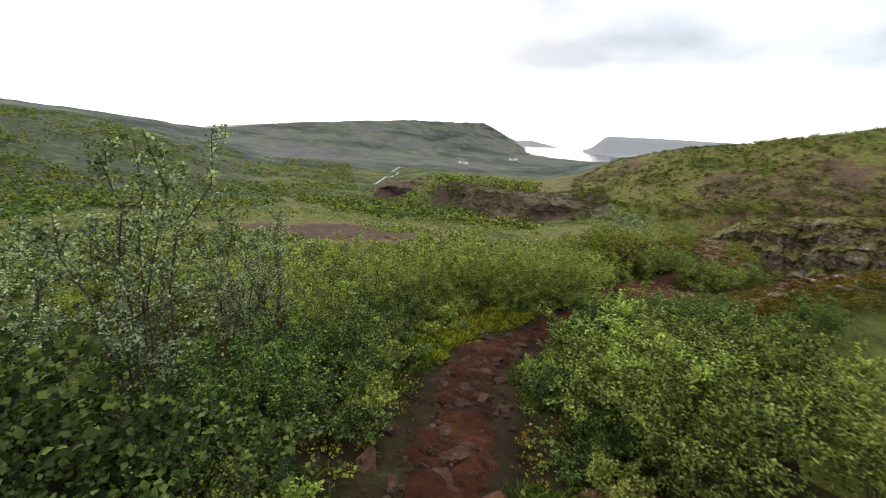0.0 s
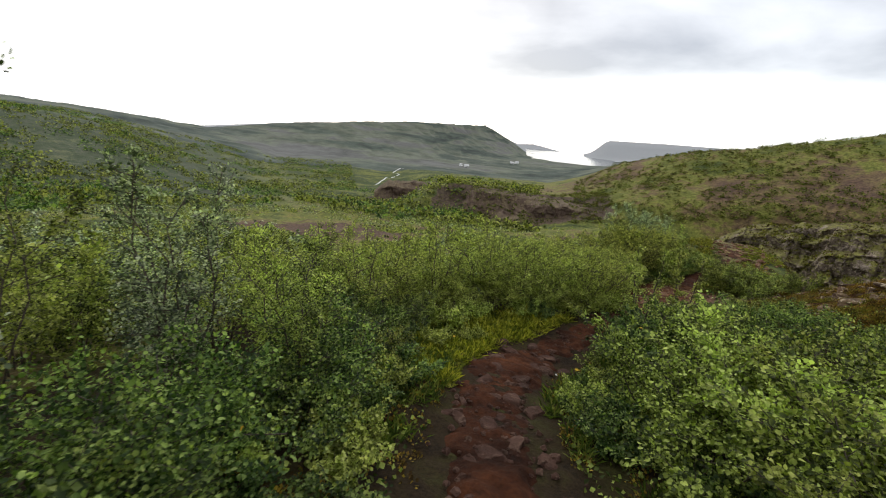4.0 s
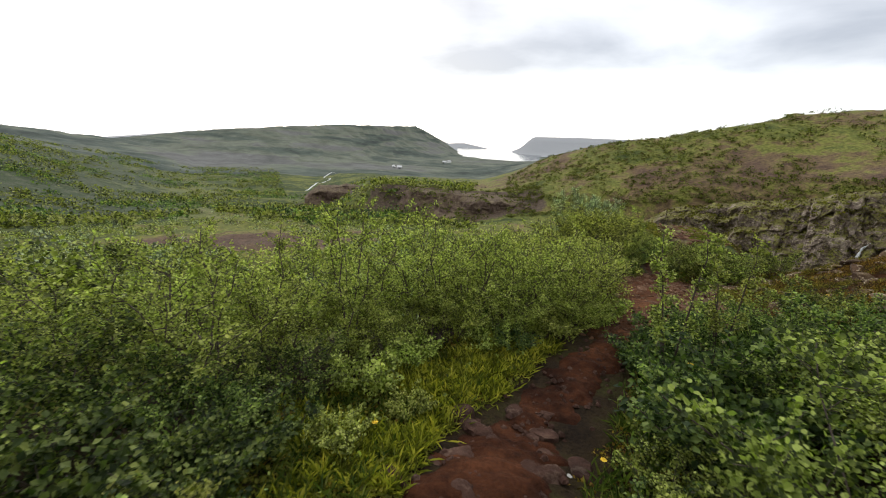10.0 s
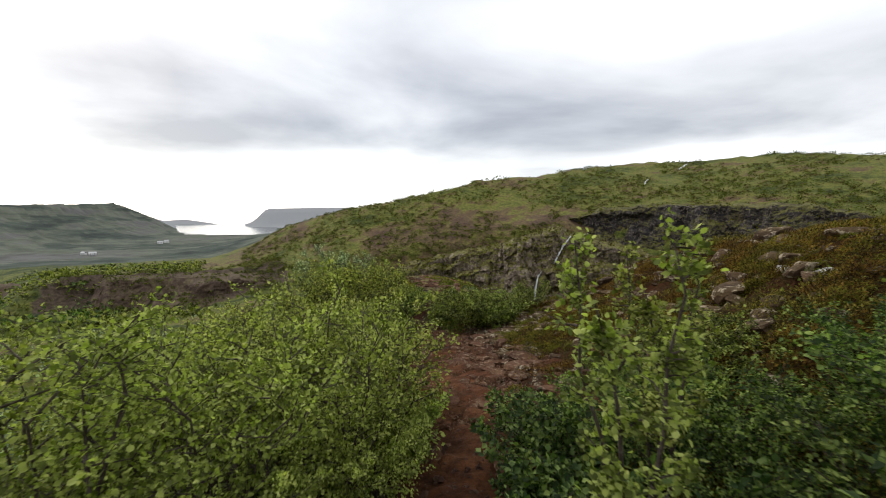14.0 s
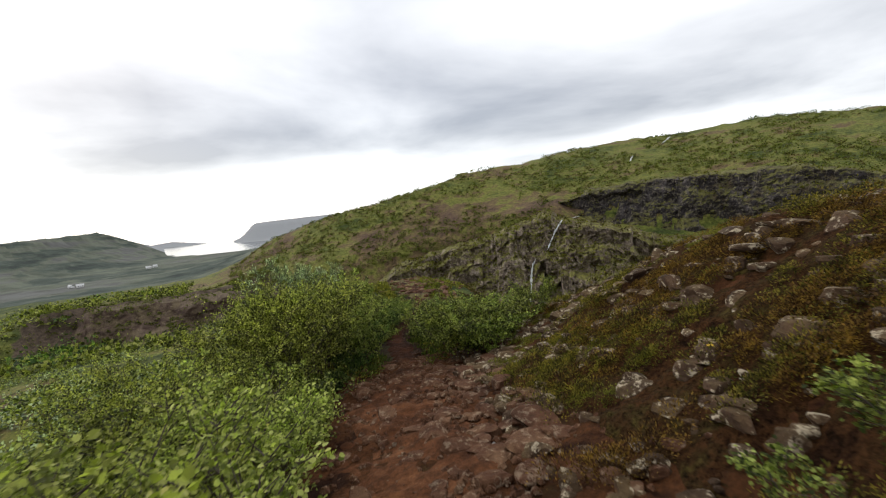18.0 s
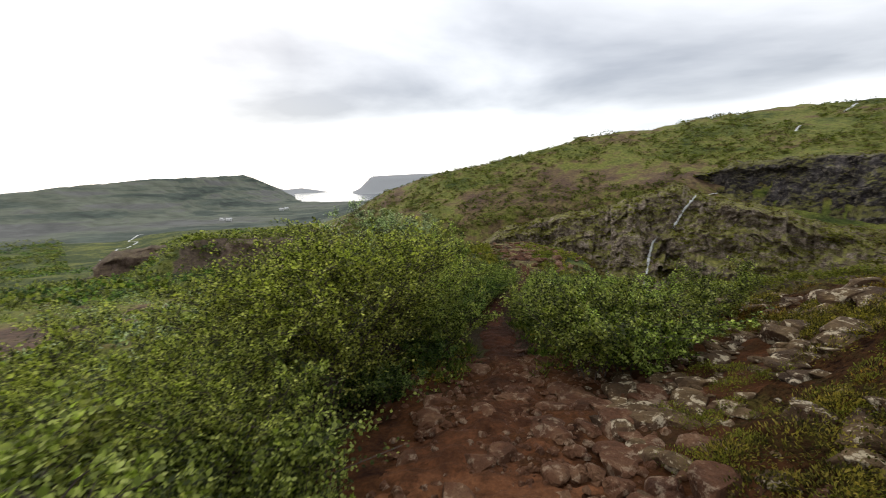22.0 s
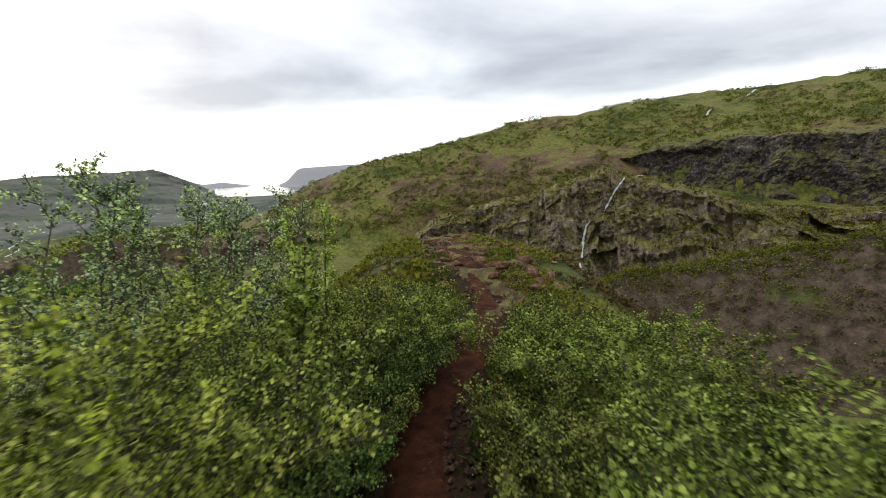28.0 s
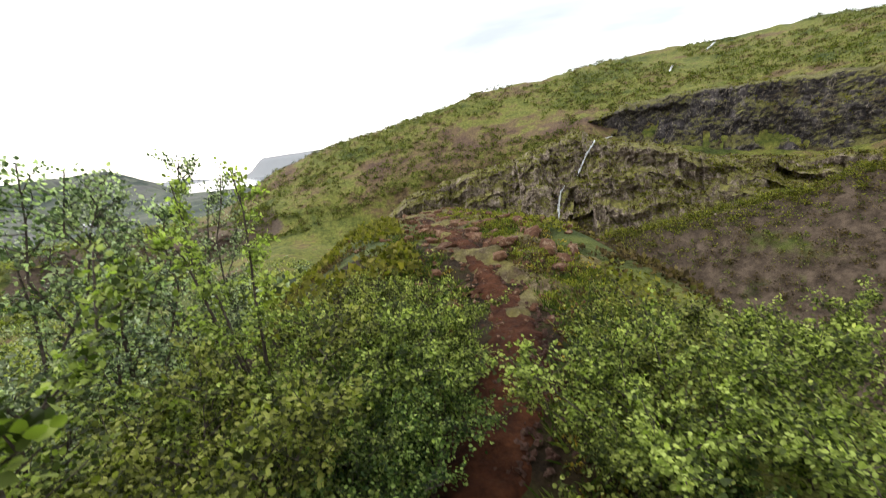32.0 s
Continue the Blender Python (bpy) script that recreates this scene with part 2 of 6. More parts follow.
def rock_material(name, dark, mid, light, lichen=0.35, moss=0.3, scale=1.0):
    """Basalt: blotched stone, pale lichen spots, moss where it faces up."""
    m, n, l = material(name)
    geo = n.new("ShaderNodeNewGeometry")
    pos = geo.outputs["Position"]
    a = noise_node(n, l, 2.6 * scale, 6, 0.65, pos)
    r = ramp_node(n, [(0.28, dark), (0.5, mid), (0.72, light)])
    l.new(a.outputs["Fac"], r.inputs[0])
    fine = noise_node(n, l, 22 * scale, 5, 0.7, pos)
    spots = noise_node(n, l, 11 * scale, 5, 0.7, pos)
    ls = ramp_node(n, [(0.54, (0, 0, 0)), (0.61, (lichen, lichen, lichen))])
    l.new(spots.outputs["Fac"], ls.inputs[0])
    c1 = mix_node(n, l, r.outputs[0], (0.46, 0.39, 0.28), ls.outputs[0])
    sp = n.new("ShaderNodeSeparateXYZ")
    l.new(geo.outputs["Normal"], sp.inputs[0])
    mm = n.new("ShaderNodeMath")
    mm.operation = "MULTIPLY_ADD"
    l.new(sp.outputs[2], mm.inputs[0])
    mm.inputs[1].default_value = 0.3
    mn = noise_node(n, l, 1.4 * scale, 4, 0.6, pos)
    l.new(mn.outputs["Fac"], mm.inputs[2])
    ms = ramp_node(n, [(0.59, (0, 0, 0)), (0.69, (moss, moss, moss))])
    l.new(mm.outputs[0], ms.inputs[0])
    mt = ramp_node(n, [(0.38, (0.07, 0.05, 0.024)), (0.48, (0.1, 0.095, 0.025)), (0.6, (0.16, 0.155, 0.028))])
    l.new(a.outputs["Fac"], mt.inputs[0])
    c2 = mix_node(n, l, c1, mt.outputs[0], ms.outputs[0])
    sh = ramp_node(n, [(0.3, (0.6, 0.6, 0.6)), (0.65, (1.2, 1.2, 1.2))])
    l.new(fine.outputs["Fac"], sh.inputs[0])
    c3 = mix_node(n, l, c2, sh.outputs[0], 0.8, "MULTIPLY")
    finish(n, l, c3, 0.88, fine.outputs["Fac"], 0.8, 0.05 / scale, 0.15)
    return m


ROCK = rock_material("lichen_spotted_basalt", (0.025, 0.014, 0.008), (0.08, 0.046, 0.027), (0.17, 0.104, 0.061), 0.8, 0.12)
STONE = rock_material("path_stone", (0.036, 0.015, 0.008), (0.1, 0.046, 0.024), (0.185, 0.105, 0.058), 0.22, 0.0)
DAMP_STONE = rock_material("damp_path_stone", (0.025, 0.012, 0.009), (0.06, 0.03, 0.021), (0.11, 0.062, 0.045), 0.06, 0.0)
PALE = rock_material("chalk_white_stone", (0.4, 0.38, 0.36), (0.6, 0.58, 0.55), (0.75, 0.73, 0.7), 0.2, 0.0)
CLIFF = rock_material("mossy_cliff_basalt", (0.03, 0.021, 0.018), (0.15, 0.115, 0.092), (0.35, 0.295, 0.245), 0.5, 0.9, 0.32)

DARK_CLIFF = rock_material("dark_wet_basalt", (0.012, 0.01, 0.012), (0.042, 0.036, 0.037), (0.14, 0.122, 0.118), 0.25, 0.7, 0.14)
KNOLL_EARTH = rock_material("brown_knoll_rubble", (0.03, 0.018, 0.011), (0.082, 0.05, 0.03), (0.15, 0.1, 0.065), 0.25, 0.6, 1.0)
SCREE = rock_material("brown_scree", (0.05, 0.033, 0.026), (0.095, 0.064, 0.05), (0.14, 0.1, 0.08), 0.1, 0.2, 0.2)


def plain_material(name, colour, rough_value):
    m, n, l = material(name)
    geo = n.new("ShaderNodeNewGeometry")
    a = noise_node(n, l, 0.8, 5, 0.6, geo.outputs["Position"])
    r = ramp_node(n, [(0.3, tuple(c * 0.8 for c in colour)), (0.7, colour)])
    l.new(a.outputs["Fac"], r.inputs[0])
    finish(n, l, r.outputs[0], rough_value)
    return m


PAINT = plain_material("white_painted_wall", (0.8, 0.8, 0.78), 0.7)
ROOFING = plain_material("pale_roof_sheet", (0.5, 0.5, 0.5), 0.5)


def ground_material():
    """Heath: scrub green, yellow grass and bare brown ground, in patches drawn out along the slopes; scree where it is steep."""
    m, n, l = material("heath_ground")
    geo = n.new("ShaderNodeNewGeometry")
    pos = geo.outputs["Position"]
    band = n.new("ShaderNodeMapping")
    band.inputs["Scale"].default_value = (0.045, 0.045, 0.22)
    l.new(pos, band.inputs[0])
    big = noise_node(n, l, 1.0, 5, 0.6, band.outputs[0])
    mid = noise_node(n, l, 0.22, 6, 0.7, pos)
    fine = noise_node(n, l, 1.3, 6, 0.75, pos)
    near = noise_node(n, l, 17, 4, 0.7, pos)
    green = ramp_node(n, [(0.39, (0.034, 0.05, 0.014)), (0.46, (0.09, 0.107, 0.024)), (0.53, (0.142, 0.148, 0.035)), (0.59, (0.13, 0.095, 0.05)), (0.66, (0.09, 0.058, 0.042))])
    s1 = n.new("ShaderNodeMath")
    s1.operation = "MULTIPLY_ADD"
    l.new(big.outputs["Fac"], s1.inputs[0])
    s1.inputs[1].default_value = 0.5
    s2 = n.new("ShaderNodeMath")
    s2.operation = "MULTIPLY"
    l.new(mid.outputs["Fac"], s2.inputs[0])
    s2.inputs[1].default_value = 0.5
    l.new(s2.outputs[0], s1.inputs[2])
    dry = n.new("ShaderNodeAttribute")
    dry.attribute_name = "dry"
    s3 = n.new("ShaderNodeMath")
    s3.operation = "MULTIPLY_ADD"
    l.new(dry.outputs["Fac"], s3.inputs[0])
    s3.inputs[1].default_value = 0.18
    l.new(s1.outputs[0], s3.inputs[2])
    l.new(s3.outputs[0], green.inputs[0])
    sh = ramp_node(n, [(0.34, (0.35, 0.36, 0.35)), (0.62, (1.35, 1.3, 1.2))])
    l.new(fine.outputs["Fac"], sh.inputs[0])
    c0 = mix_node(n, l, green.outputs[0], sh.outputs[0], 0.9, "MULTIPLY")
    sn = ramp_node(n, [(0.3, (0.5, 0.5, 0.5)), (0.65, (1.3, 1.3, 1.3))])
    l.new(near.outputs["Fac"], sn.inputs[0])
    c1 = mix_node(n, l, c0, sn.outputs[0], 0.7, "MULTIPLY")
    bare = n.new("ShaderNodeAttribute")
    bare.attribute_name = "scree"
    st = n.new("ShaderNodeMath")
    st.operation = "MULTIPLY_ADD"
    l.new(mid.outputs["Fac"], st.inputs[0])
    st.inputs[1].default_value = 1.2
    less = n.new("ShaderNodeMath")
    less.operation = "SUBTRACT"
    l.new(bare.outputs["Fac"], less.inputs[0])
    less.inputs[1].default_value = 0.6
    l.new(less.outputs[0], st.inputs[2])
    steep = ramp_node(n, [(0.44, (0, 0, 0)), (0.56, (1, 1, 1))])
    l.new(st.outputs[0], steep.inputs[0])
    scree = ramp_node(n, [(0.35, (0.038, 0.028, 0.02)), (0.5, (0.074, 0.054, 0.038)), (0.65, (0.12, 0.09, 0.066))])
    l.new(fine.outputs["Fac"], scree.inputs[0])
    c2 = mix_node(n, l, c1, scree.outputs[0], steep.outputs[0])
    # heath of the far flank, with distance haze greyed into its colour
    hazy_heath = ramp_node(n, [(0.38, (0.035, 0.05, 0.032)), (0.5, (0.08, 0.094, 0.066)), (0.62, (0.125, 0.122, 0.108))])
    l.new(mid.outputs["Fac"], hazy_heath.inputs[0])
    grey = n.new("ShaderNodeAttribute")
    grey.attribute_name = "grey"
    c3 = mix_node(n, l, c2, hazy_heath.outputs[0], grey.outputs["Fac"])
    finish(n, l, c3, 0.9, fine.outputs["Fac"], 0.9, 0.3, 0.12)
    return m


GROUND = ground_material()


def far_heath_material():
    """Sparse grass and grey rock of the far mountains, with darker woods low down."""
    m, n, l = material("far_grass_and_rock")
    geo = n.new("ShaderNodeNewGeometry")
    pos = geo.outputs["Position"]
    band = n.new("ShaderNodeMapping")
    band.inputs["Scale"].default_value = (0.004, 0.004, 0.06)
    l.new(pos, band.inputs[0])
    a = noise_node(n, l, 1.0, 6, 0.6, band.outputs[0])
    b = noise_node(n, l, 0.03, 6, 0.65, pos)
    r = ramp_node(n, [(0.38, (0.032, 0.042, 0.036)), (0.46, (0.06, 0.074, 0.06)), (0.54, (0.105, 0.115, 0.085)), (0.62, (0.1, 0.1, 0.096))])
    l.new(a.outputs["Fac"], r.inputs[0])
    s = ramp_node(n, [(0.35, (0.6, 0.62, 0.6)), (0.62, (1.2, 1.2, 1.2))])
    l.new(b.outputs["Fac"], s.inputs[0])
    finish(n, l, mix_node(n, l, r.outputs[0], s.outputs[0], 0.8, "MULTIPLY"), 0.95, b.outputs["Fac"], 0.6, 4.0, 0.1)
    return m


FAR_HEATH = far_heath_material()
# cape and farthest hills: distance haze put into the pale grey base colour
HAZED_ROCK = plain_material("haze_pale_far_rock", (0.24, 0.25, 0.26), 0.9)


def water_material():
    m, n, l = material("fjord_water")
    geo = n.new("ShaderNodeNewGeometry")
    w = noise_node(n, l, 0.08, 4, 0.6, geo.outputs["Position"])
    r = ramp_node(n, [(0.3, (0.03, 0.04, 0.05)), (0.7, (0.06, 0.075, 0.085))])
    l.new(w.outputs["Fac"], r.inputs[0])
    b = finish(n, l, r.outputs[0], 0.12, w.outputs["Fac"], 0.05, 0.2, 0.5)
    b.inputs["IOR"].default_value = 1.33
    return m


WATER = water_material()


def falls_material():
    m, n, l = material("white_water")
    geo = n.new("ShaderNodeNewGeometry")
    drawn = n.new("ShaderNodeMapping")
    drawn.inputs["Scale"].default_value = (3.0, 3.0, 0.5)
    l.new(geo.outputs["Position"], drawn.inputs[0])
    w = noise_node(n, l, 1.2, 5, 0.7, drawn.outputs[0])
    r = ramp_node(n, [(0.35, (0.16, 0.16, 0.16)), (0.6, (0.6, 0.62, 0.63))])
    l.new(w.outputs["Fac"], r.inputs[0])
    finish(n, l, r.outputs[0], 0.4, w.outputs["Fac"], 0.6, 0.1)
    return m


FALLS = falls_material()
RIVER = plain_material("pale_shallow_water", (0.34, 0.36, 0.37), 0.3)


# ---- helpers of the place ----
def mesh_from(name, verts, faces, mat, smooth=True):
    me = bpy.data.meshes.new(name)
    me.from_pydata([tuple(v) for v in verts], [], [tuple(f) for f in faces])
    me.materials.append(mat)
    if smooth:
        me.polygons.foreach_set("use_smooth", [True] * len(me.polygons))
    me.update()
    return me


def quads_mesh(name, verts, quads, mat, smooth=False):
    """A mesh from arrays: verts (n, 3) and quads (m, 4)."""
    me = bpy.data.meshes.new(name)
    v, q = np.asarray(verts, np.float32), np.asarray(quads, np.int32)
    me.vertices.add(len(v))
    me.vertices.foreach_set("co", v.ravel())
    me.loops.add(q.size)
    me.loops.foreach_set("vertex_index", q.ravel())
    me.polygons.add(len(q))
    me.polygons.foreach_set("loop_start", np.arange(0, q.size, 4, dtype=np.int32))
    me.polygons.foreach_set("use_smooth", np.full(len(q), smooth))
    me.materials.append(mat)
    me.update(calc_edges=True)
    me.validate()
    return me


def part(name, me, parent, label=""):
    ob = new(name, me)
    ob.parent = parent
    return tagged(ob, label) if label else ob


def rough(x, y, scale, seed=0.0, octaves=4):
    """Fractal noise on arrays: sums of turned sine products, about -1 to 1."""
    x, y = np.asarray(x, float) * scale, np.asarray(y, float) * scale
    total, amp, norm = 0.0, 1.0, 0.0
    for k in range(octaves):
        a = 1.7 * k + 0.9 + seed
        u, v = x * math.cos(a) - y * math.sin(a), x * math.sin(a) + y * math.cos(a)
        total = total + amp * (np.sin(u + 1.3 * np.sin(v * 0.7 + a) + seed * 3.1) * np.cos(v + 1.1 * np.sin(u * 0.6 - a)))
        norm += amp
        x, y, amp = x * 2.03, y * 2.03, amp * 0.55
    return total / norm * 1.6


def ease(t):
    t = np.clip(t, 0, 1)
    return t * t * (3 - 2 * t)


# ---- the lie of the land ----
OX, OY, OZ = 1.5, 11.0, -0.8


def path_x(y):
    return np.interp(y, [-6, 0, 1, 2, 2.6, 3.4, 4.3, 5.1, 5.9, 6.3, 6.95, 7.3, 7.8, 8.2, 8.8, 9.2, 9.6, 10, 11, 12, 13, 13.9, 14.9, 16.1, 17.2, 18, 18.6, 19, 19.4, 20, 20.8, 21.5, 23.3, 27, 31, 36],
                     [0.2, -0.25, -0.42, -0.6, -0.7, -0.8, -1.04, -1.14, -1.06, -0.87, -0.53, -0.4, -0.13, 0.1, 0.42, 0.68, 0.85, 1.05, 1.3, 1.5, 1.75, 2.08, 2.46, 2.7, 2.95, 3.13, 3.46, 3.76, 4.08, 4.5, 4.9, 5.1, 5.6, 6.4, 7.2, 8.5])


def path_z(y):
    return np.interp(y, [-6, 0, 1, 2, 3, 4, 5, 6, 7, 8, 9, 10, 11, 12, 13, 14.5, 16, 17, 18, 19.4, 21, 22.5, 24, 28.4, 31.6, 33, 37, 60],
                     [1.1, 0.03, -0.34, -0.62, -0.9, -1.16, -1.42, -1.6, -1.68, -1.72, -1.88, -2.0, -2.17, -2.33, -2.42, -2.6, -2.76, -2.96, -3.08, -3.08, -3.06, -2.98, -3.0, -3.4, -3.7, -4.4, -8.2, -22])


def near_z(x, y):
    """The ridge that the path follows: falling away on the valley side, a stony bank on the other."""
    d = x - path_x(y)
    z = path_z(y)
    slope = np.interp(y, [-6, 4, 8, 11, 20, 34], [0.08, 0.1, 0.14, 0.32, 0.3, 0.55])
    left = np.maximum(-d - 1.0, 0)
    z = z - slope * left * ease(left / 3 + 0.2)
    bank = np.interp(y, [-6, 2, 5, 7, 8, 11, 12.5, 13.6, 15, 17.2, 21.5], [0.1, 0.2, 0.5, 1.3, 1.6, 1.6, 1.3, 0.75, 0.6, -0.1, -0.3])
    z = z + bank * ease((d - 0.5) / 4.2)
    edge = np.interp(y, [-6, 4, 11, 15, 17.2, 18.7, 34], [9, 7, 6.5, 5.2, 3.2, 1.7, 1.2])
    z = z - np.maximum(d - edge, 0) * 0.85 * ease((d - edge) / 2)
    return z + 0.05 * rough(x, y, 1.1, 0.3)


def far_z(az, r):
    """Valley, gorge, hillsides, the flat-topped mountain and the cape, by bearing (degrees right of the fjord) and distance."""
    west = np.interp(r, [20, 60, 150, 300, 600, 1750, 2150, 5000], [-7, -14, -27, -39, -46, -49, -54, -60])
    east = np.interp(r, [20, 60, 106, 119, 126, 160, 300, 600, 1750, 2150, 5000], [-7, -14, -21, -21, -13.6, -16.5, -29, -46, -49, -54, -60])
    floor = west + (east - west) * ease((az + 30) / 9)
    # gorge and hill across it
    ridge = np.interp(az, [0, 12, 25, 38, 48], [170, 145, 148, 168, 190])
    sky_el = np.interp(az, [-12, 0, 5, 9, 12, 14.5, 18.4, 21.8, 26.5, 34, 39, 46, 51, 57, 63.5, 72, 120], [-6.5, -1.4, 0.4, 1.5, 1.95, 2.3, 3.3, 4.15, 5.6, 6.4, 7.1, 7.55, 7.35, 7.4, 7.2, 6.4, 7])
    knots = [20, 30, 45, 58, 80, 101, 108, 113, 118, ridge, 420, 1700, 5000]
    level = [
        np.interp(az, [0, 20, 40, 60, 80, 120], [-7, -10, -12, -9, -5, -2]),
        np.interp(az, [0, 20, 32, 40, 60, 80, 120], [-8.5, -13, -19, -21, -18, -9, -2]),
        np.interp(az, [0, 25, 33, 38, 46, 51, 55, 59, 62, 66, 80, 120], [-11, -16, -13.4, -10.6, -8.7, -7.7, -7.2, -5.4, -4.9, -3.9, -1.5, 0]),
        np.interp(az, [0, 20, 40, 60, 80, 120], [-13, -22, -21, -16, -8, 2]),
        np.interp(az, [0, 10, 20, 40, 60, 75, 120], [-16, -22, -29, -30, -24, -10, 6]),
        np.interp(az, [0, 8, 14, 20, 40, 60, 75, 120], [-18, -19, -24, -28, -29, -23, -6, 8]),
        np.interp(az, [0, 8, 17, 25, 31, 38.5, 50, 60, 75, 120], [-17, -15, -10, -8, -5.2, -2.0, -9, -10.5, -5, 9]),
        np.interp(az, [0, 8, 17, 30, 38, 44, 60, 72, 80, 120], [-16, -12, -6.6, -2.4, 1.0, -5.5, -10.8, -8, 3, 12]),
        np.interp(az, [0, 8, 17, 30, 38, 43, 49, 64, 72, 80, 120], [-13.4, -9, -4.6, -0.8, 2.0, 3.0, 3.2, 3.4, -1.5, 4, 13]),
        OZ + ridge * np.tan(np.radians(sky_el)),
        OZ + ridge * np.tan(np.radians(sky_el)) + np.interp(az, [-12, 0, 5, 12, 40], [-20, -9, -4, 3, 6]),
        np.interp(az, [-12, -3, 0, 5, 34, 120], [-62, -60, -54, -25, 25, 45]),
        np.interp(az, [-12, 0, 5, 34, 120], [-65, -62, -30, 45, 45]),
    ]
    hill = level[0] + 0 * r
    for k in range(len(knots) - 1):
        t = np.clip((r - knots[k]) / (knots[k + 1] - knots[k]), 0, 1)
        hill = np.where(r >= knots[k], level[k] + (level[k + 1] - level[k]) * t, hill)
    z = floor + (hill - floor) * ease((az + 12) / 14)
    # flat-topped mountain
    foot = np.interp(az, [-80, -60, -35, -23, -7.6, -4], [800, 760, 600, 760, 1500, 1700])
    top_el = np.interp(az, [-80, -55, -43.6, -32, -25, -15.3, -12, -9.8, -8], [-2.6, -2.6, -1.1, 0.35, 1.15, 1.6, 0.05, -1.4, -4])
    rim = foot * 1.55
    top = OZ + rim * np.tan(np.radians(top_el))
    gully = 0.05 * rough(az * 6, r * 0, 0.35, 0.8, 3)
    t = (r - foot) / (rim - foot) + gully * ease((rim - r) / 200)
    profile = 0.22 * ease(t / 0.5) + 0.4 * ease((t - 0.35) / 0.5) + 0.38 * ease((t - 0.82) / 0.16)
    mesa = floor + (top - floor) * np.clip(profile, 0, 1)
    mesa = mesa - 110 * ease((r - rim * 1.15) / 1800) * ease((-33 - az) / 8)
    z = np.where((az > -95) & (az < -7.0), np.maximum(z, mesa), z)
    # nearer hill on the valley's other flank
    flank = np.interp(az, [-180, -120, -90, -75, -65, -58, -50, -42], [45, 38, 12, -3, -11, -18, -32, -44])
    z = np.maximum(z, np.where((az < -42), floor + (flank - floor) * ease((r - 90) / 240), -999))
    z = z - 175 * ease((r - 800) / 2200) * ease((-36 - az) / 20) * ease((az + 110) / 20)
    # cape beyond the water, far hills
    cape = np.interp(az, [-3.2, -2.2, -0.3, 6, 14, 25], [-60, -40, 72, 86, 96, 80])
    z = np.maximum(z, np.where((az > -3.3) & (az < 25), -60 + (cape + 60) * ease((r - 2900) / 350), -999))
    blue = np.interp(az, [-14, -12, -9, -6.5, -5], [-60, -30, -8, -40, -60])
    z = np.maximum(z, np.where((az > -14) & (az < -5), -60 + (blue + 60) * ease((r - 4200) / 200), -999))
    # behind the walker the slope climbs
    w = ease((np.abs(az) - 105) / 25)
    z = z + (np.minimum(2 + r * 0.16, 60) - z) * w
    east_x, north_y = np.sin(np.radians(az)) * r, np.cos(np.radians(az)) * r
    bumps = rough(east_x, north_y, 0.05, 2.0) * np.interp(r, [20, 60, 200, 1000], [0.2, 0.7, 1.0, 3.0])
    bumps = bumps + 0.35 * rough(east_x, north_y, 0.45, 4.0) * np.interp(r, [14, 30, 200, 400], [0, 1, 1.5, 0])
    return z + bumps * np.interp(r, [20, 1500, 2600], [1, 0.6, 0.2])


def land_z(x, y):
    x, y = np.asarray(x, float), np.asarray(y, float)
    r = np.hypot(x - OX, y - OY)
    az = np.degrees(np.arctan2(x - OX, y - OY))
    near = near_z(x, y)
    far = far_z(az, np.maximum(r, 1.0))
    knoll = ease((np.hypot((x - 6.7) / 5.5, (y - 27.5) / 9.5) - 0.7) / 0.45)
    w = ease((r - 14) / 14)
    w = np.where(y > 18, w * knoll, w)
    return near + (far - near) * w


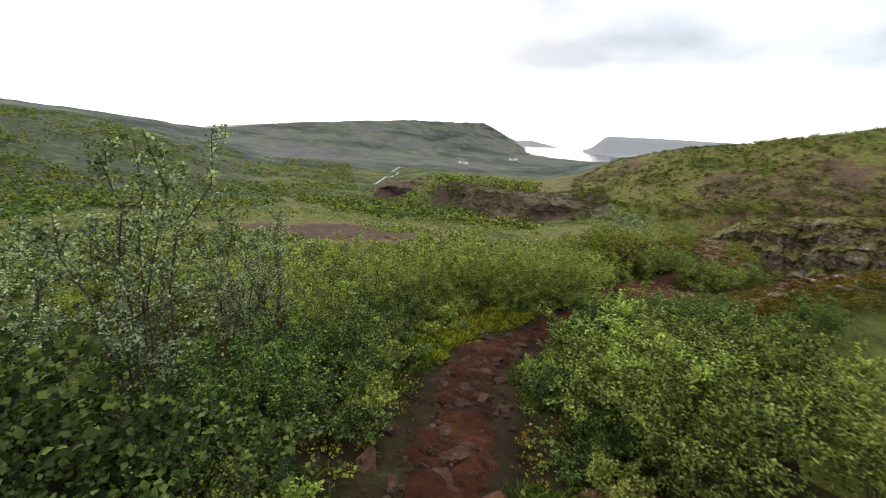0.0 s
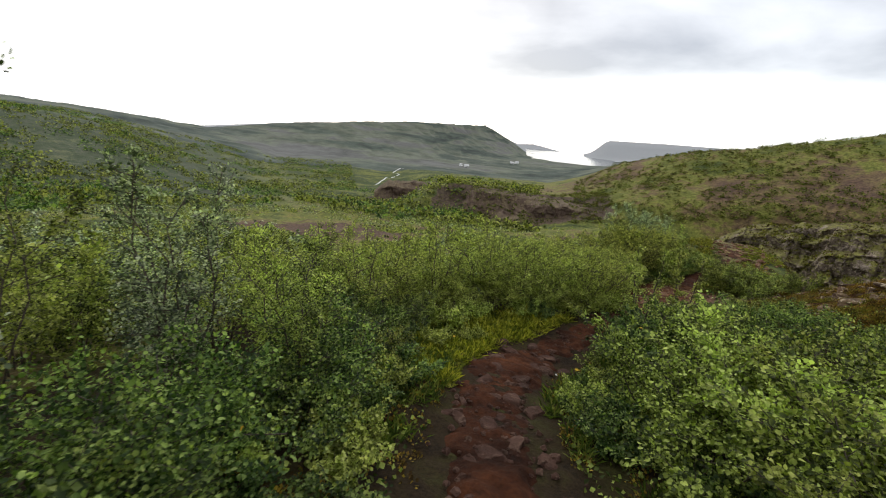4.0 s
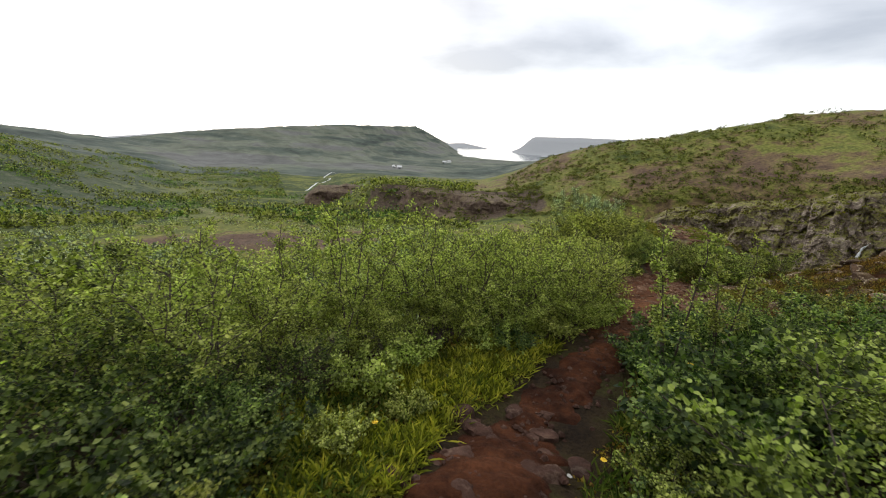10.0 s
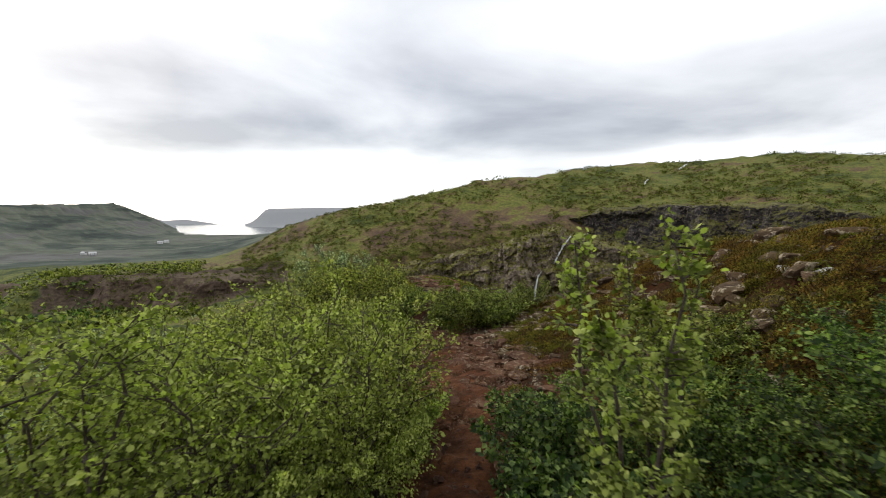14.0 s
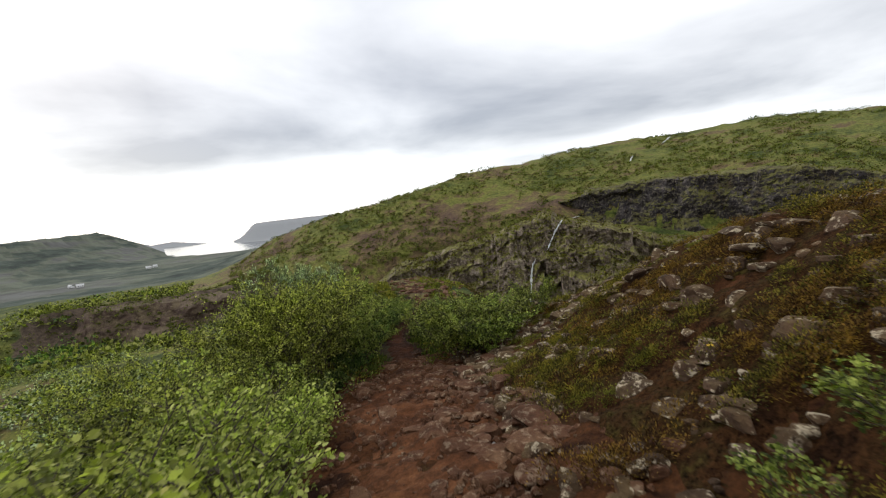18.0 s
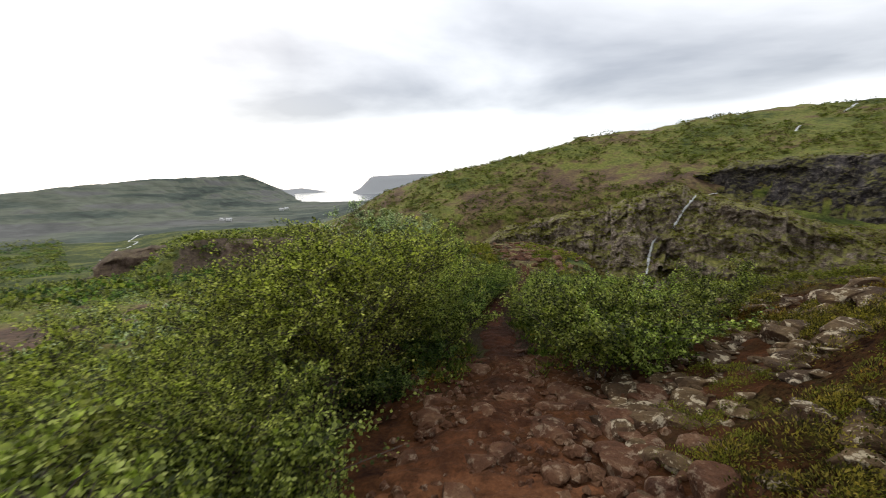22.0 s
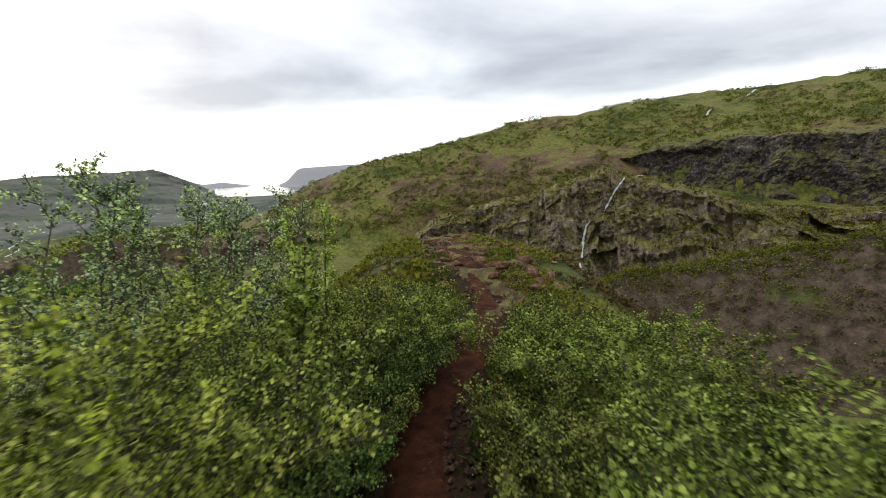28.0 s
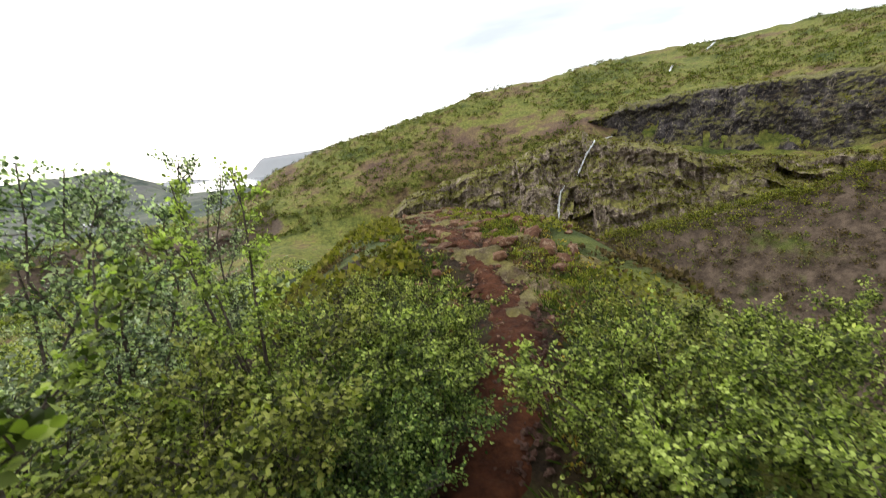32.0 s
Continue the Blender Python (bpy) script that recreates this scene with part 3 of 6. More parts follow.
def build_ground():
    az = np.concatenate([np.arange(-84, 100, 0.5), np.arange(100, 276, 4.0)])
    rings = [0.25]
    while rings[-1] < 4700:
        rings.append(rings[-1] + max(0.16, rings[-1] * 0.038))
    rr = np.array(rings)
    a, r = np.meshgrid(np.radians(az), rr)
    x, y = OX + r * np.sin(a), OY + r * np.cos(a)
    z = land_z(x, y)
    d = x - path_x(y)
    covered = ease((np.where((d > 0) & (y < 9.8), 3.2, np.where(d < 0, 3.4, 1.7)) - np.abs(d)) / 0.5) * ease((y + 2.6) / 0.6) * ease((23.5 - y) / 0.6)
    stony_part = ease((d + 1.2) / 0.5) * ease((4.3 - d) / 0.6) * ease((y - 8.8) / 0.6) * ease((15.3 - y) / 0.6)
    z = z - 0.09 * np.maximum(covered, stony_part)
    verts = np.stack([x, y, z], -1).reshape(-1, 3)
    n, k = len(az), len(rr)
    i, j = np.meshgrid(np.arange(k - 1), np.arange(n), indexing="ij")
    j2 = (j + 1) % n
    quads = np.stack([i * n + j2, i * n + j, (i + 1) * n + j, (i + 1) * n + j2], -1).reshape(-1, 4)
    verts = np.vstack([verts, [[OX, OY, land_z(OX, OY)]]])
    me = quads_mesh("ground", verts, quads, GROUND, True)
    me.materials.append(FAR_HEATH)
    deg = np.degrees(np.arctan2(verts[:, 0] - OX, verts[:, 1] - OY))
    far = np.hypot(verts[:, 0] - OX, verts[:, 1] - OY)

    def zone(a0, a1, r0, r1, soft_a=4.0, soft_r=4.0):
        return ease((deg - a0) / soft_a) * ease((a1 - deg) / soft_a) * ease((far - r0) / soft_r) * ease((r1 - far) / soft_r)

    scree = np.maximum.reduce([zone(24, 82, 17, 62) * 0.66, zone(-26, 3, 110, 129), zone(-34, -20, 178, 196)])
    dryness = np.maximum.reduce([0.8 * zone(-60, -12, 24, 72, 10, 16), 0.5 * zone(-24, 8, 125, 300, 6, 30), 0.6 * zone(8, 42, 104, 135, 6, 8)])
    dryness = dryness - 0.8 * zone(-95, -42, 85, 500, 8, 60) - 0.4 * zone(-46, -14, 130, 500, 8, 60)
    # grey: where the flank's heath takes on the painted haze
    for key, values in (("scree", scree), ("dry", dryness), ("grey", 0.4 * zone(-125, -34, 75, 520, 16, 60))):
        me.attributes.new(key, "FLOAT", "POINT").data.foreach_set("value", values.astype(np.float32))
    ring = np.repeat(np.arange(k - 1), n)
    # beyond 2500 m the ground takes the colour paled for haze
    me.materials.append(HAZED_ROCK)
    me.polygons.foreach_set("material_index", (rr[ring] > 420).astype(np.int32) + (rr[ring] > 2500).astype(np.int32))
    ob = new("ground", me)
    return tagged(ob, "green and brown heath covering valley, gorge and hills", "ground", kind="structure")


build_ground()


def build_water():
    az = np.radians(np.arange(-14, 6, 0.5))
    verts, faces = [], []
    for r in (1500, 4600):
        for a in az:
            verts.append((OX + r * math.sin(a), OY + r * math.cos(a), -50.5))
    n = len(az)
    for k in range(n - 1):
        faces.append((k + 1, k, n + k, n + k + 1))
    ob = new("water", mesh_from("water", verts, faces, WATER))
    return tagged(ob, "pale shining fjord water at the valley's end", "water", kind="structure")


build_water()


def build_path():
    ys = np.arange(-5.0, 33.0, 0.035)
    us = np.linspace(-1, 1, 37)
    y, u = np.meshgrid(ys, us, indexing="ij")
    width = 0.5 * np.interp(ys, [-5, 0, 2, 3.4, 4.3, 5.1, 5.9, 6.5, 7.3, 7.8, 8.3, 9.2, 9.8, 10.4, 12, 13, 13.8, 14.6, 15.2, 18, 18.6, 19.4, 20.2, 21, 22, 24, 33], [0.6, 0.6, 0.66, 0.72, 0.76, 0.9, 0.82, 0.78, 0.62, 0.52, 0.46, 0.5, 0.8, 1.5, 1.8, 1.6, 1.1, 0.75, 0.6, 0.52, 0.44, 0.6, 0.58, 0.46, 0.4, 0.36, 0.4])[:, None]
    slant = np.gradient(path_x(ys), ys)[:, None]
    off = u * width * (1 + 0.22 * rough(y, u * 0 + np.sign(u) * 3, 2.3, 0.7, 3) + 0.16 * rough(y, u * 0 + np.sign(u) * 5, 9.0, 1.7, 2))
    x = path_x(y) + off
    yy = y - off * np.clip(slant, -0.8, 0.8) * 0.6
    z = land_z(x, yy) + 0.03 - 0.10 * np.abs(u) ** 3 + np.interp(y, [14, 15.7], [0, 0.015]) + np.interp(y, [14, 15.7], [1, 0.3]) * (0.03 * rough(x, yy, 5.0, 1.1) + 0.022 * np.abs(rough(x, yy, 9.0, 3.1, 2))) + 0.01 * rough(x, yy, 21.0, 2.1)
    n, k = len(us), len(ys)
    i, j = np.meshgrid(np.arange(k - 1), np.arange(n - 1), indexing="ij")
    q = np.stack([i * n + j, i * n + j + 1, (i + 1) * n + j + 1, (i + 1) * n + j], -1).reshape(-1, 4)
    me = quads_mesh("path", np.stack([x, yy, z], -1).reshape(-1, 3), q, SOIL, True)
    # stretches between bushes: moisture plus painted-in shade; the open stony part gets none
    wet = np.interp(y, [7.4, 9.8, 14.3, 15.4, 19.4, 21.4], [1, 0, 0, 1, 0.95, 0.9])
    me.attributes.new("damp_shade", "FLOAT", "POINT").data.foreach_set("value", wet.ravel().astype(np.float32))
    ob = new("path", me)
    return tagged(ob, "narrow trodden footpath of moist red-brown soil, darkened for shade between bushes", "path", kind="structure")


build_path()


# ---- cliffs across the gorge ----
def cliff_radius(a, t, z, radius, seed, ledges, depth, blocky=1.0):
    """How far out the face of a cliff stands, at a bearing and a share of its height."""
    arc = np.radians(a) * radius
    block = np.floor(arc / 4.2 + 0.8 * rough(arc, z * 0.5, 0.12, seed))
    chance = np.sin(block * 12.9898 + seed * 78.2) * 43758.5453
    chance = chance - np.floor(chance)
    small = np.floor(arc / 1.9 + 0.5 * rough(arc, z * 0.3, 0.3, seed + 2)) + 17 * np.floor(t * ledges * 0.8 + chance)
    chance2 = np.sin(small * 4.1414 + seed) * 43758.5453
    chance2 = chance2 - np.floor(chance2)
    phase = t * ledges + blocky * (0.4 * chance + 0.16 * chance2 + 1.0 * rough(arc, z * 0.3, 0.05, seed + 7, 2) + 0.22 * rough(arc, z, 0.25, seed + 5))
    tread = ease((phase % 1.0 - 0.7) / 0.3)
    ledged = ease((rough(arc, z * 1.5, 0.1, seed + 11, 3) + 0.55) / 0.7)
    r = radius + depth * (((np.floor(phase) + tread) * ledged + phase * (1 - ledged)) / ledges - 0.6)
    wall = 1 - ease((phase % 1.0 - 0.68) / 0.12)
    hollow = ease((rough(arc, z * 0.8, 0.16, seed + 9, 3) - 0.4) / 0.25) * wall * ease((phase % 1.0 - 0.02) / 0.1)
    columns = np.abs(np.sin(arc * 1.9 + 2.6 * rough(arc, z * 0.4, 0.5, seed + 6)))
    step_block = np.floor(z / 1.1 + chance * 5 + 0.6 * rough(arc, z, 0.4, seed + 8, 2)) * 7.13 + np.floor(arc / 1.0 + 0.8 * rough(arc, z, 0.5, seed + 10, 2)) * 3.7
    jut = np.sin(step_block * 12.9898) * 43758.5453
    jut = jut - np.floor(jut)
    r = r + blocky * (3.4 * hollow + wall * (0.35 * columns + 1.1 * jut) + 1.2 * (chance - 0.5))
    r = r + 1.3 * rough(arc, z * 0.4, 0.13, seed + 1) + 0.4 * rough(arc, z, 0.9, seed + 3) + 0.22 * rough(arc, z, 2.7, seed + 12, 2)
    return r + 3.5 * ease((t - 0.95) / 0.05)


def cliff_wall(name, az0, az1, radius, low, high, label, seed, mat, step=0.14, ledges=5, depth=9.0, rows=70, blocky=1.0):
    """A wall of weathered basalt: columns, ledges and overhangs between two heights along a bearing."""
    az = np.arange(az0, az1, step)
    v = np.linspace(0, 1, rows)
    a, t = np.meshgrid(az, v, indexing="ij")
    lo, hi = low(a), high(a)
    z = lo + (hi - lo) * t
    r = cliff_radius(a, t, z, radius, seed, ledges, depth, blocky)
    z = z + 0.5 * rough(np.radians(a) * radius, t * 9, 0.5, seed + 4)
    x, y = OX + r * np.sin(np.radians(a)), OY + r * np.cos(np.radians(a))
    n, k = len(v), len(az)
    i, j = np.meshgrid(np.arange(k - 1), np.arange(n - 1), indexing="ij")
    q = np.stack([i * n + j, (i + 1) * n + j, (i + 1) * n + j + 1, i * n + j + 1], -1).reshape(-1, 4)
    ob = new(name, quads_mesh(name, np.stack([x, y, z], -1).reshape(-1, 3), q, mat, False))
    return tagged(ob, label, "cliff", kind="structure")


def lower_foot(a):
    return np.interp(a, [11, 20, 40, 60, 68], [-22, -28, -29, -23, -16])


def lower_brow(a):
    return np.interp(a, [11, 17, 22, 27.5, 32, 37, 43, 52, 60, 68], [-18, -11, -9, -6.8, -4.2, -1.4, -4, -9, -10.3, -9.5])


cliff_wall("cliff_lower", 11, 68, 94, lower_foot, lower_brow, "dark mossy basalt cliff in ledges above the gorge", 0.4, CLIFF, step=0.1, ledges=5, depth=20.0, rows=130)
cliff_wall("cliff_upper", 39, 74, 114, lambda a: np.interp(a, [39, 44, 60, 74], [-5, -12, -13.5, -10]),
           lambda a: np.interp(a, [39, 43, 49, 64, 71, 74], [0.5, 3.6, 4.3, 4.5, 0.0, -3]),
           "tall dark basalt wall streaked with wet", 1.9, DARK_CLIFF, step=0.12, ledges=2, depth=4.0, rows=70, blocky=0.3)
cliff_wall("gorge_wall", -21, 6, 117, lambda a: np.interp(a, [-21, -10, 6], [-23, -24, -22]),
           lambda a: np.interp(a, [-21, -18, -10, 0, 6], [-23, -14.2, -14.4, -15, -22]),
           "bare brown earth wall of the river gorge", 3.3, SCREE, step=0.2, ledges=2, depth=9.0, rows=36, blocky=0.1)
cliff_wall("gorge_wall_far", -31, -22.5, 186, lambda a: np.interp(a, [-31, -22.5], [-36, -34]),
           lambda a: np.interp(a, [-31, -29, -24, -22.5], [-27, -22.3, -21.6, -25]),
           "bare brown earth wall farther down the gorge", 4.4, SCREE, step=0.15, ledges=2, depth=9.0, rows=24, blocky=0.2)


def drape(name, points, width, mat, lift=0.35, steps=14):
    """A ribbon laid along the ground through points given by bearing and distance."""
    az = np.interp(np.linspace(0, len(points) - 1, steps * len(points)), range(len(points)), [p[0] for p in points])
    rr = np.interp(np.linspace(0, len(points) - 1, steps * len(points)), range(len(points)), [p[1] for p in points])
    x, y = OX + rr * np.sin(np.radians(az)), OY + rr * np.cos(np.radians(az))
    side = np.stack([-np.gradient(y), np.gradient(x)], 1)
    side /= np.linalg.norm(side, axis=1, keepdims=True)
    verts, faces = [], []
    for k in range(len(x)):
        for s in (-1, 0, 1):
            px, py = x[k] + side[k, 0] * s * width / 2, y[k] + side[k, 1] * s * width / 2
            verts.append((px, py, float(land_z(x[k], y[k])) + lift + (0.06 if s == 0 else 0)))
    for k in range(len(x) - 1):
        for s in (0, 1):
            faces.append((3 * k + s, 3 * k + s + 1, 3 * k + 4 + s, 3 * k + 3 + s))
    return mesh_from(name, verts, faces, mat)


river = new("river", drape("river", [(-26, 470), (-27.6, 420), (-26.8, 390), (-28.4, 360), (-29.6, 320), (-30.2, 300)], 1.1, RIVER, 0.3))
tagged(river, "pale winding river on the valley floor", "river", kind="structure")


def farmhouse(az, r, turn, w, d, h, label):
    x, y = OX + r * math.sin(radians(az)), OY + r * math.cos(radians(az))
    base = new("farmhouse")
    base.matrix_world = pose(x, y, float(land_z(x, y)) - 0.3, 0, 0, turn)
    bm = bmesh.new()
    bmesh.ops.create_cube(bm, size=1, matrix=Matrix.Translation((0, 0, h / 2)) @ Matrix.Diagonal((w, d, h, 1)))
    me = bpy.data.meshes.new("wall")
    bm.to_mesh(me)
    bm.free()
    me.materials.append(PAINT)
    wall = part("wall", me, base)

    def panel(name, x0, x1, z0, z1, mat):
        f = -d / 2 - 0.06
        v = [(x0, f, z0), (x1, f, z0), (x1, f, z1), (x0, f, z1), (x0, f + 0.1, z0), (x1, f + 0.1, z0), (x1, f + 0.1, z1), (x0, f + 0.1, z1)]
        part(name, mesh_from(name, v, [(0, 1, 2, 3), (0, 4, 5, 1), (3, 2, 6, 7), (0, 3, 7, 4), (1, 5, 6, 2)], mat, False), wall)

    panel("door", -0.5, 0.5, 0, 2.0, ROOFING)
    panel("window", -w * 0.36, -w * 0.2, 0.9, 1.9, DARK_CLIFF)
    panel("window", w * 0.2, w * 0.36, 0.9, 1.9, DARK_CLIFF)
    o, top = 0.5, h + d * 0.42
    v = [(-w / 2 - o, -d / 2 - o, h - 0.2), (w / 2 + o, -d / 2 - o, h - 0.2), (w / 2 + o, 0, top), (-w / 2 - o, 0, top), (-w / 2 - o, d / 2 + o, h - 0.2), (w / 2 + o, d / 2 + o, h - 0.2)]
    v += [(a, b, c - 0.3) for a, b, c in v]
    f = [(0, 1, 2, 3), (3, 2, 5, 4), (7, 6, 9, 8), (8, 9, 10, 11), (0, 3, 9, 6), (3, 4, 10, 9), (1, 7, 8, 2), (2, 8, 11, 5), (0, 6, 7, 1), (4, 5, 11, 10)]
    part("roof", mesh_from("roof", v, f, ROOFING, False), base, "pale sheet-metal roof")
    return tagged(base, label, "house", "farm in the valley")


farmhouse(-17.6, 690, 20, 7, 4.5, 2.4, "small white farmhouse on the valley floor")
farmhouse(-18.3, 700, -30, 5, 4, 2.2, "low white outbuilding beside the farmhouse")
farmhouse(-11.6, 930, 10, 8, 5, 2.8, "white farm building far down the valley")
farmhouse(-11.0, 955, 40, 7, 5, 3, "small white barn far down the valley")


# ---- waterfall and rills ----
def ribbon(me_name, az, z, widths):
    """Falling water that follows the face of the lower cliff."""
    n = 40
    k = np.linspace(0, len(az) - 1, n)
    az, z, w = (np.interp(k, range(len(v)), v) for v in (az, z, widths))
    t = np.clip((z - lower_foot(az)) / (lower_brow(az) - lower_foot(az)), 0, 1)
    r = np.minimum.accumulate(cliff_radius(az, t, z, 94, 0.4, 5, 20.0)) - 0.35
    w = w * (0.65 + 0.5 * rough(z, az, 2.3, 0.4))
    ground = land_z(OX + r * np.sin(np.radians(az)), OY + r * np.cos(np.radians(az)))
    verts, faces = [], []
    for i in range(n):
        for s in (-1, 0, 1):
            a = radians(az[i]) + s * w[i] / r[i] / 2
            rr = r[i] - (0.15 if s == 0 else 0.0)
            verts.append((OX + rr * math.sin(a), OY + rr * math.cos(a), max(z[i], ground[i] + 0.1)))
    for i in range(n - 1):
        for s in (0, 1):
            faces.append((3 * i + s, 3 * i + s + 1, 3 * i + 4 + s, 3 * i + 3 + s))
    return mesh_from(me_name, verts, faces, FALLS)


def build_falls():
    base = new("waterfall")
    for name, az, z, wd in (("slanting_fall", (39.5, 38.5, 37.35), (-3.4, -5.8, -9.8), (0.3, 0.7, 0.6)),
                            ("middle_fall", (35.8, 35.3, 35.0, 34.8), (-11.2, -12.4, -14.8, -18.2), (0.3, 0.4, 0.6, 0.5)),
                            ("lower_fall", (34.6, 34.8, 34.7), (-19.2, -21.6, -25.0), (0.4, 0.8, 1.0))):
        part(name, ribbon(name, az, z, wd), base)
    tagged(base, "thin white waterfall stepping down a mossy cliff", "waterfall")
    rill = new("hillside_stream")
    for name, pts, wd in (("upper_rill", [(52.2, 182), (51.4, 172)], 0.7), ("middle_rill", [(48.2, 152), (47.8, 147)], 0.5), ("lower_rill", [(43.4, 121), (42.9, 117.5)], 0.4), ("brink_rill", [(41.6, 112), (40.6, 107)], 0.5)):
        part(name, drape(name, pts, wd, FALLS, 0.25, 5), rill)
    tagged(rill, "broken white rill on the green hillside", "stream")


build_falls()


# ---- shrubs ----
def tube(verts, faces, points, r0, r1, sides=5):
    base = len(verts)
    n = len(points)
    for k, p in enumerate(points):
        p = Vector(p)
        d = (Vector(points[min(k + 1, n - 1)]) - Vector(points[max(k - 1, 0)])).normalized()
        a = d.orthogonal().normalized()
        b = d.cross(a)
        r = r0 + (r1 - r0) * k / (n - 1)
        for s in range(sides):
            t = 2 * math.pi * s / sides
            verts.append(p + (a * math.cos(t) + b * math.sin(t)) * r)
    for k in range(n - 1):
        for s in range(sides):
            s2 = (s + 1) % sides
            faces.append((base + k * sides + s, base + k * sides + s2, base + (k + 1) * sides + s2, base + (k + 1) * sides + s))


LEAF_SHAPE = np.array([(0, 0, 0), (0.44, 0.42, 0.08), (1.0, 0, -0.05), (0.44, -0.42, 0.08)])
ROUND_LEAF = np.array([(u, s * w, h) for u, w, h in ((0, 0.02, 0), (0.2, 0.3, 0.05), (0.5, 0.4, 0.07), (0.8, 0.24, 0.03), (1.02, 0.012, -0.06)) for s in (1, -1)])
FOLDED_LEAF = np.array([(0, 0, 0), (0.30, 0.40, 0.07), (0.72, 0.34, 0.08), (1.0, 0, -0.06), (0.72, -0.34, 0.08), (0.30, -0.40, 0.07)])
ROUND_QUADS = np.array([(2 * k, 2 * k + 1, 2 * k + 3, 2 * k + 2) for k in range(4)])
LEAF_QUADS = np.array([(0, 3, 2, 1), (0, 5, 4, 3)])


BLADE_SHAPE = np.array([(0, 0, 0), (0.35, 0.035, 0.0), (0.7, 0.028, -0.06), (1.0, 0, -0.2), (0.7, -0.028, -0.06), (0.35, -0.035, 0.0)])


def leaves_mesh(name, places, ways, sizes, mat, rng, shape=LEAF_SHAPE):
    """One folded leaf at every place, its tip along its way."""
    n = len(places)
    f = ways / np.linalg.norm(ways, axis=1, keepdims=True)
    upv = np.stack([rng.normal(0, 0.5, n), rng.normal(0, 0.5, n), np.ones(n)], 1)
    s = np.cross(upv, f)
    s /= np.linalg.norm(s, axis=1, keepdims=True) + 1e-9
    w = np.cross(f, s)
    t = shape[None] * sizes[:, None, None]
    v = places[:, None] + t[..., 0:1] * f[:, None] + t[..., 1:2] * s[:, None] + t[..., 2:3] * w[:, None]
    corners = len(shape)
    q = {10: ROUND_QUADS, 6: LEAF_QUADS, 4: np.array([(0, 3, 2, 1)])}[corners][None] + corners * np.arange(n)[:, None, None]
    return quads_mesh(name, v.reshape(-1, 3), q.reshape(-1, 4), mat)


def shrub(seed, height, spread, stems, leaves, size, mat, label, open_top=0.25, lean=0.0, bare=0.25, shape=LEAF_SHAPE, stout=1.0):
    """A many-stemmed shrub: stems and side branches, and leaves along the twigs."""
    rng = np.random.default_rng(seed)
    base = new("birch_shrub")
    twigs = []
    for k in range(stems):
        verts, faces = [], []
        turn = 2 * math.pi * (k + rng.uniform(-0.4, 0.4)) / stems
        out = spread * rng.uniform(0.35, 1.0)
        h = height * (rng.uniform(0.62, 1.0) if bare > 0.5 else rng.uniform(0.66, 0.92))
        pts, foot = [], np.array([math.cos(turn), math.sin(turn), 0]) * spread * 0.12
        wob = rng.normal(0, 0.11 * spread, (6, 2))
        for t in np.linspace(0, 1, 7):
            bend = t ** 1.3
            w = wob[min(int(t * 5.99), 5)] * t
            pts.append((foot[0] + math.cos(turn) * out * bend * 0.85 + w[0] + lean * t, foot[1] + math.sin(turn) * out * bend * 0.85 + w[1], h * t ** 0.85 - 0.04))
        thick = stout * (0.003 + 0.0042 * height * rng.uniform(0.6, 1.1))
        tube(verts, faces, pts, thick, 0.003)
        P = np.array(pts)
        for b in range(max(5, int(9 * height))):
            t = rng.uniform(0.22, 0.97)
            at = P[0] + 0
            idx = min(int(t * 6), 5)
            at = P[idx] + (P[idx + 1] - P[idx]) * (t * 6 - idx)
            a = rng.uniform(0, 2 * math.pi)
            ln = spread * rng.uniform(0.25, 0.6) * (1.15 - 0.6 * t)
            way = np.array([math.cos(a) + 0.5 * math.cos(turn), math.sin(a) + 0.5 * math.sin(turn), rng.uniform(0.25, 0.9)])
            way /= np.linalg.norm(way)
            mid = at + way * ln * 0.55 + rng.normal(0, 0.02, 3)
            end = at + way * ln + np.array([0, 0, 0.12 * ln])
            tube(verts, faces, [at, mid, end], thick * 0.45, 0.0015, 3)
            twigs.append((at + (mid - at) * 0.4, mid, ln))
            twigs.append((mid, end, ln))
            for c in range(2):
                w2 = way + rng.normal(0, 0.6, 3)
                w2 /= np.linalg.norm(w2)
                s2 = at + (end - at) * rng.uniform(0.3, 0.9)
                e2 = s2 + w2 * ln * rng.uniform(0.3, 0.6)
                twigs.append((s2, e2, ln))
        for q in (2, 3, 3, 4, 4, 5, 5, 5):
            twigs.append((P[q], P[q + 1], 0.3))
        part("stem", mesh_from("stem", verts, faces, BARK), base)
    starts, ends = np.array([t[0] for t in twigs]), np.array([t[1] for t in twigs])
    # leaf share by twig: thin at the tips, none near the ground
    keep = np.clip(1.2 - open_top * ends[:, 2] / height * 2.2, 0.25, 1.0) * (ends[:, 2] > bare * height * 0.3)
    pick = rng.choice(len(twigs), leaves, p=keep / keep.sum())
    along = rng.uniform(0, 1.05, leaves)[:, None]
    axis = ends[pick] - starts[pick]
    places = starts[pick] + axis * along + rng.normal(0, 0.012 + size * 0.3, (leaves, 3))
    places[:, 2] = np.maximum(places[:, 2], 0.02)
    centre = np.array([0, 0, height * 0.35])
    ways = (places - centre) * 0.5 + axis * 0.8 / (np.linalg.norm(axis, axis=1, keepdims=True) + 0.05) * 0.3 + rng.normal(0, 0.35, (leaves, 3))
    ways[:, 2] -= 0.15
    sizes = size * rng.uniform(0.65, 1.25, leaves)
    part("crown", leaves_mesh("crown", places, ways, sizes, mat, rng, shape), base)
    return tagged(base, label, "shrub", "birch shrubs beside the path")


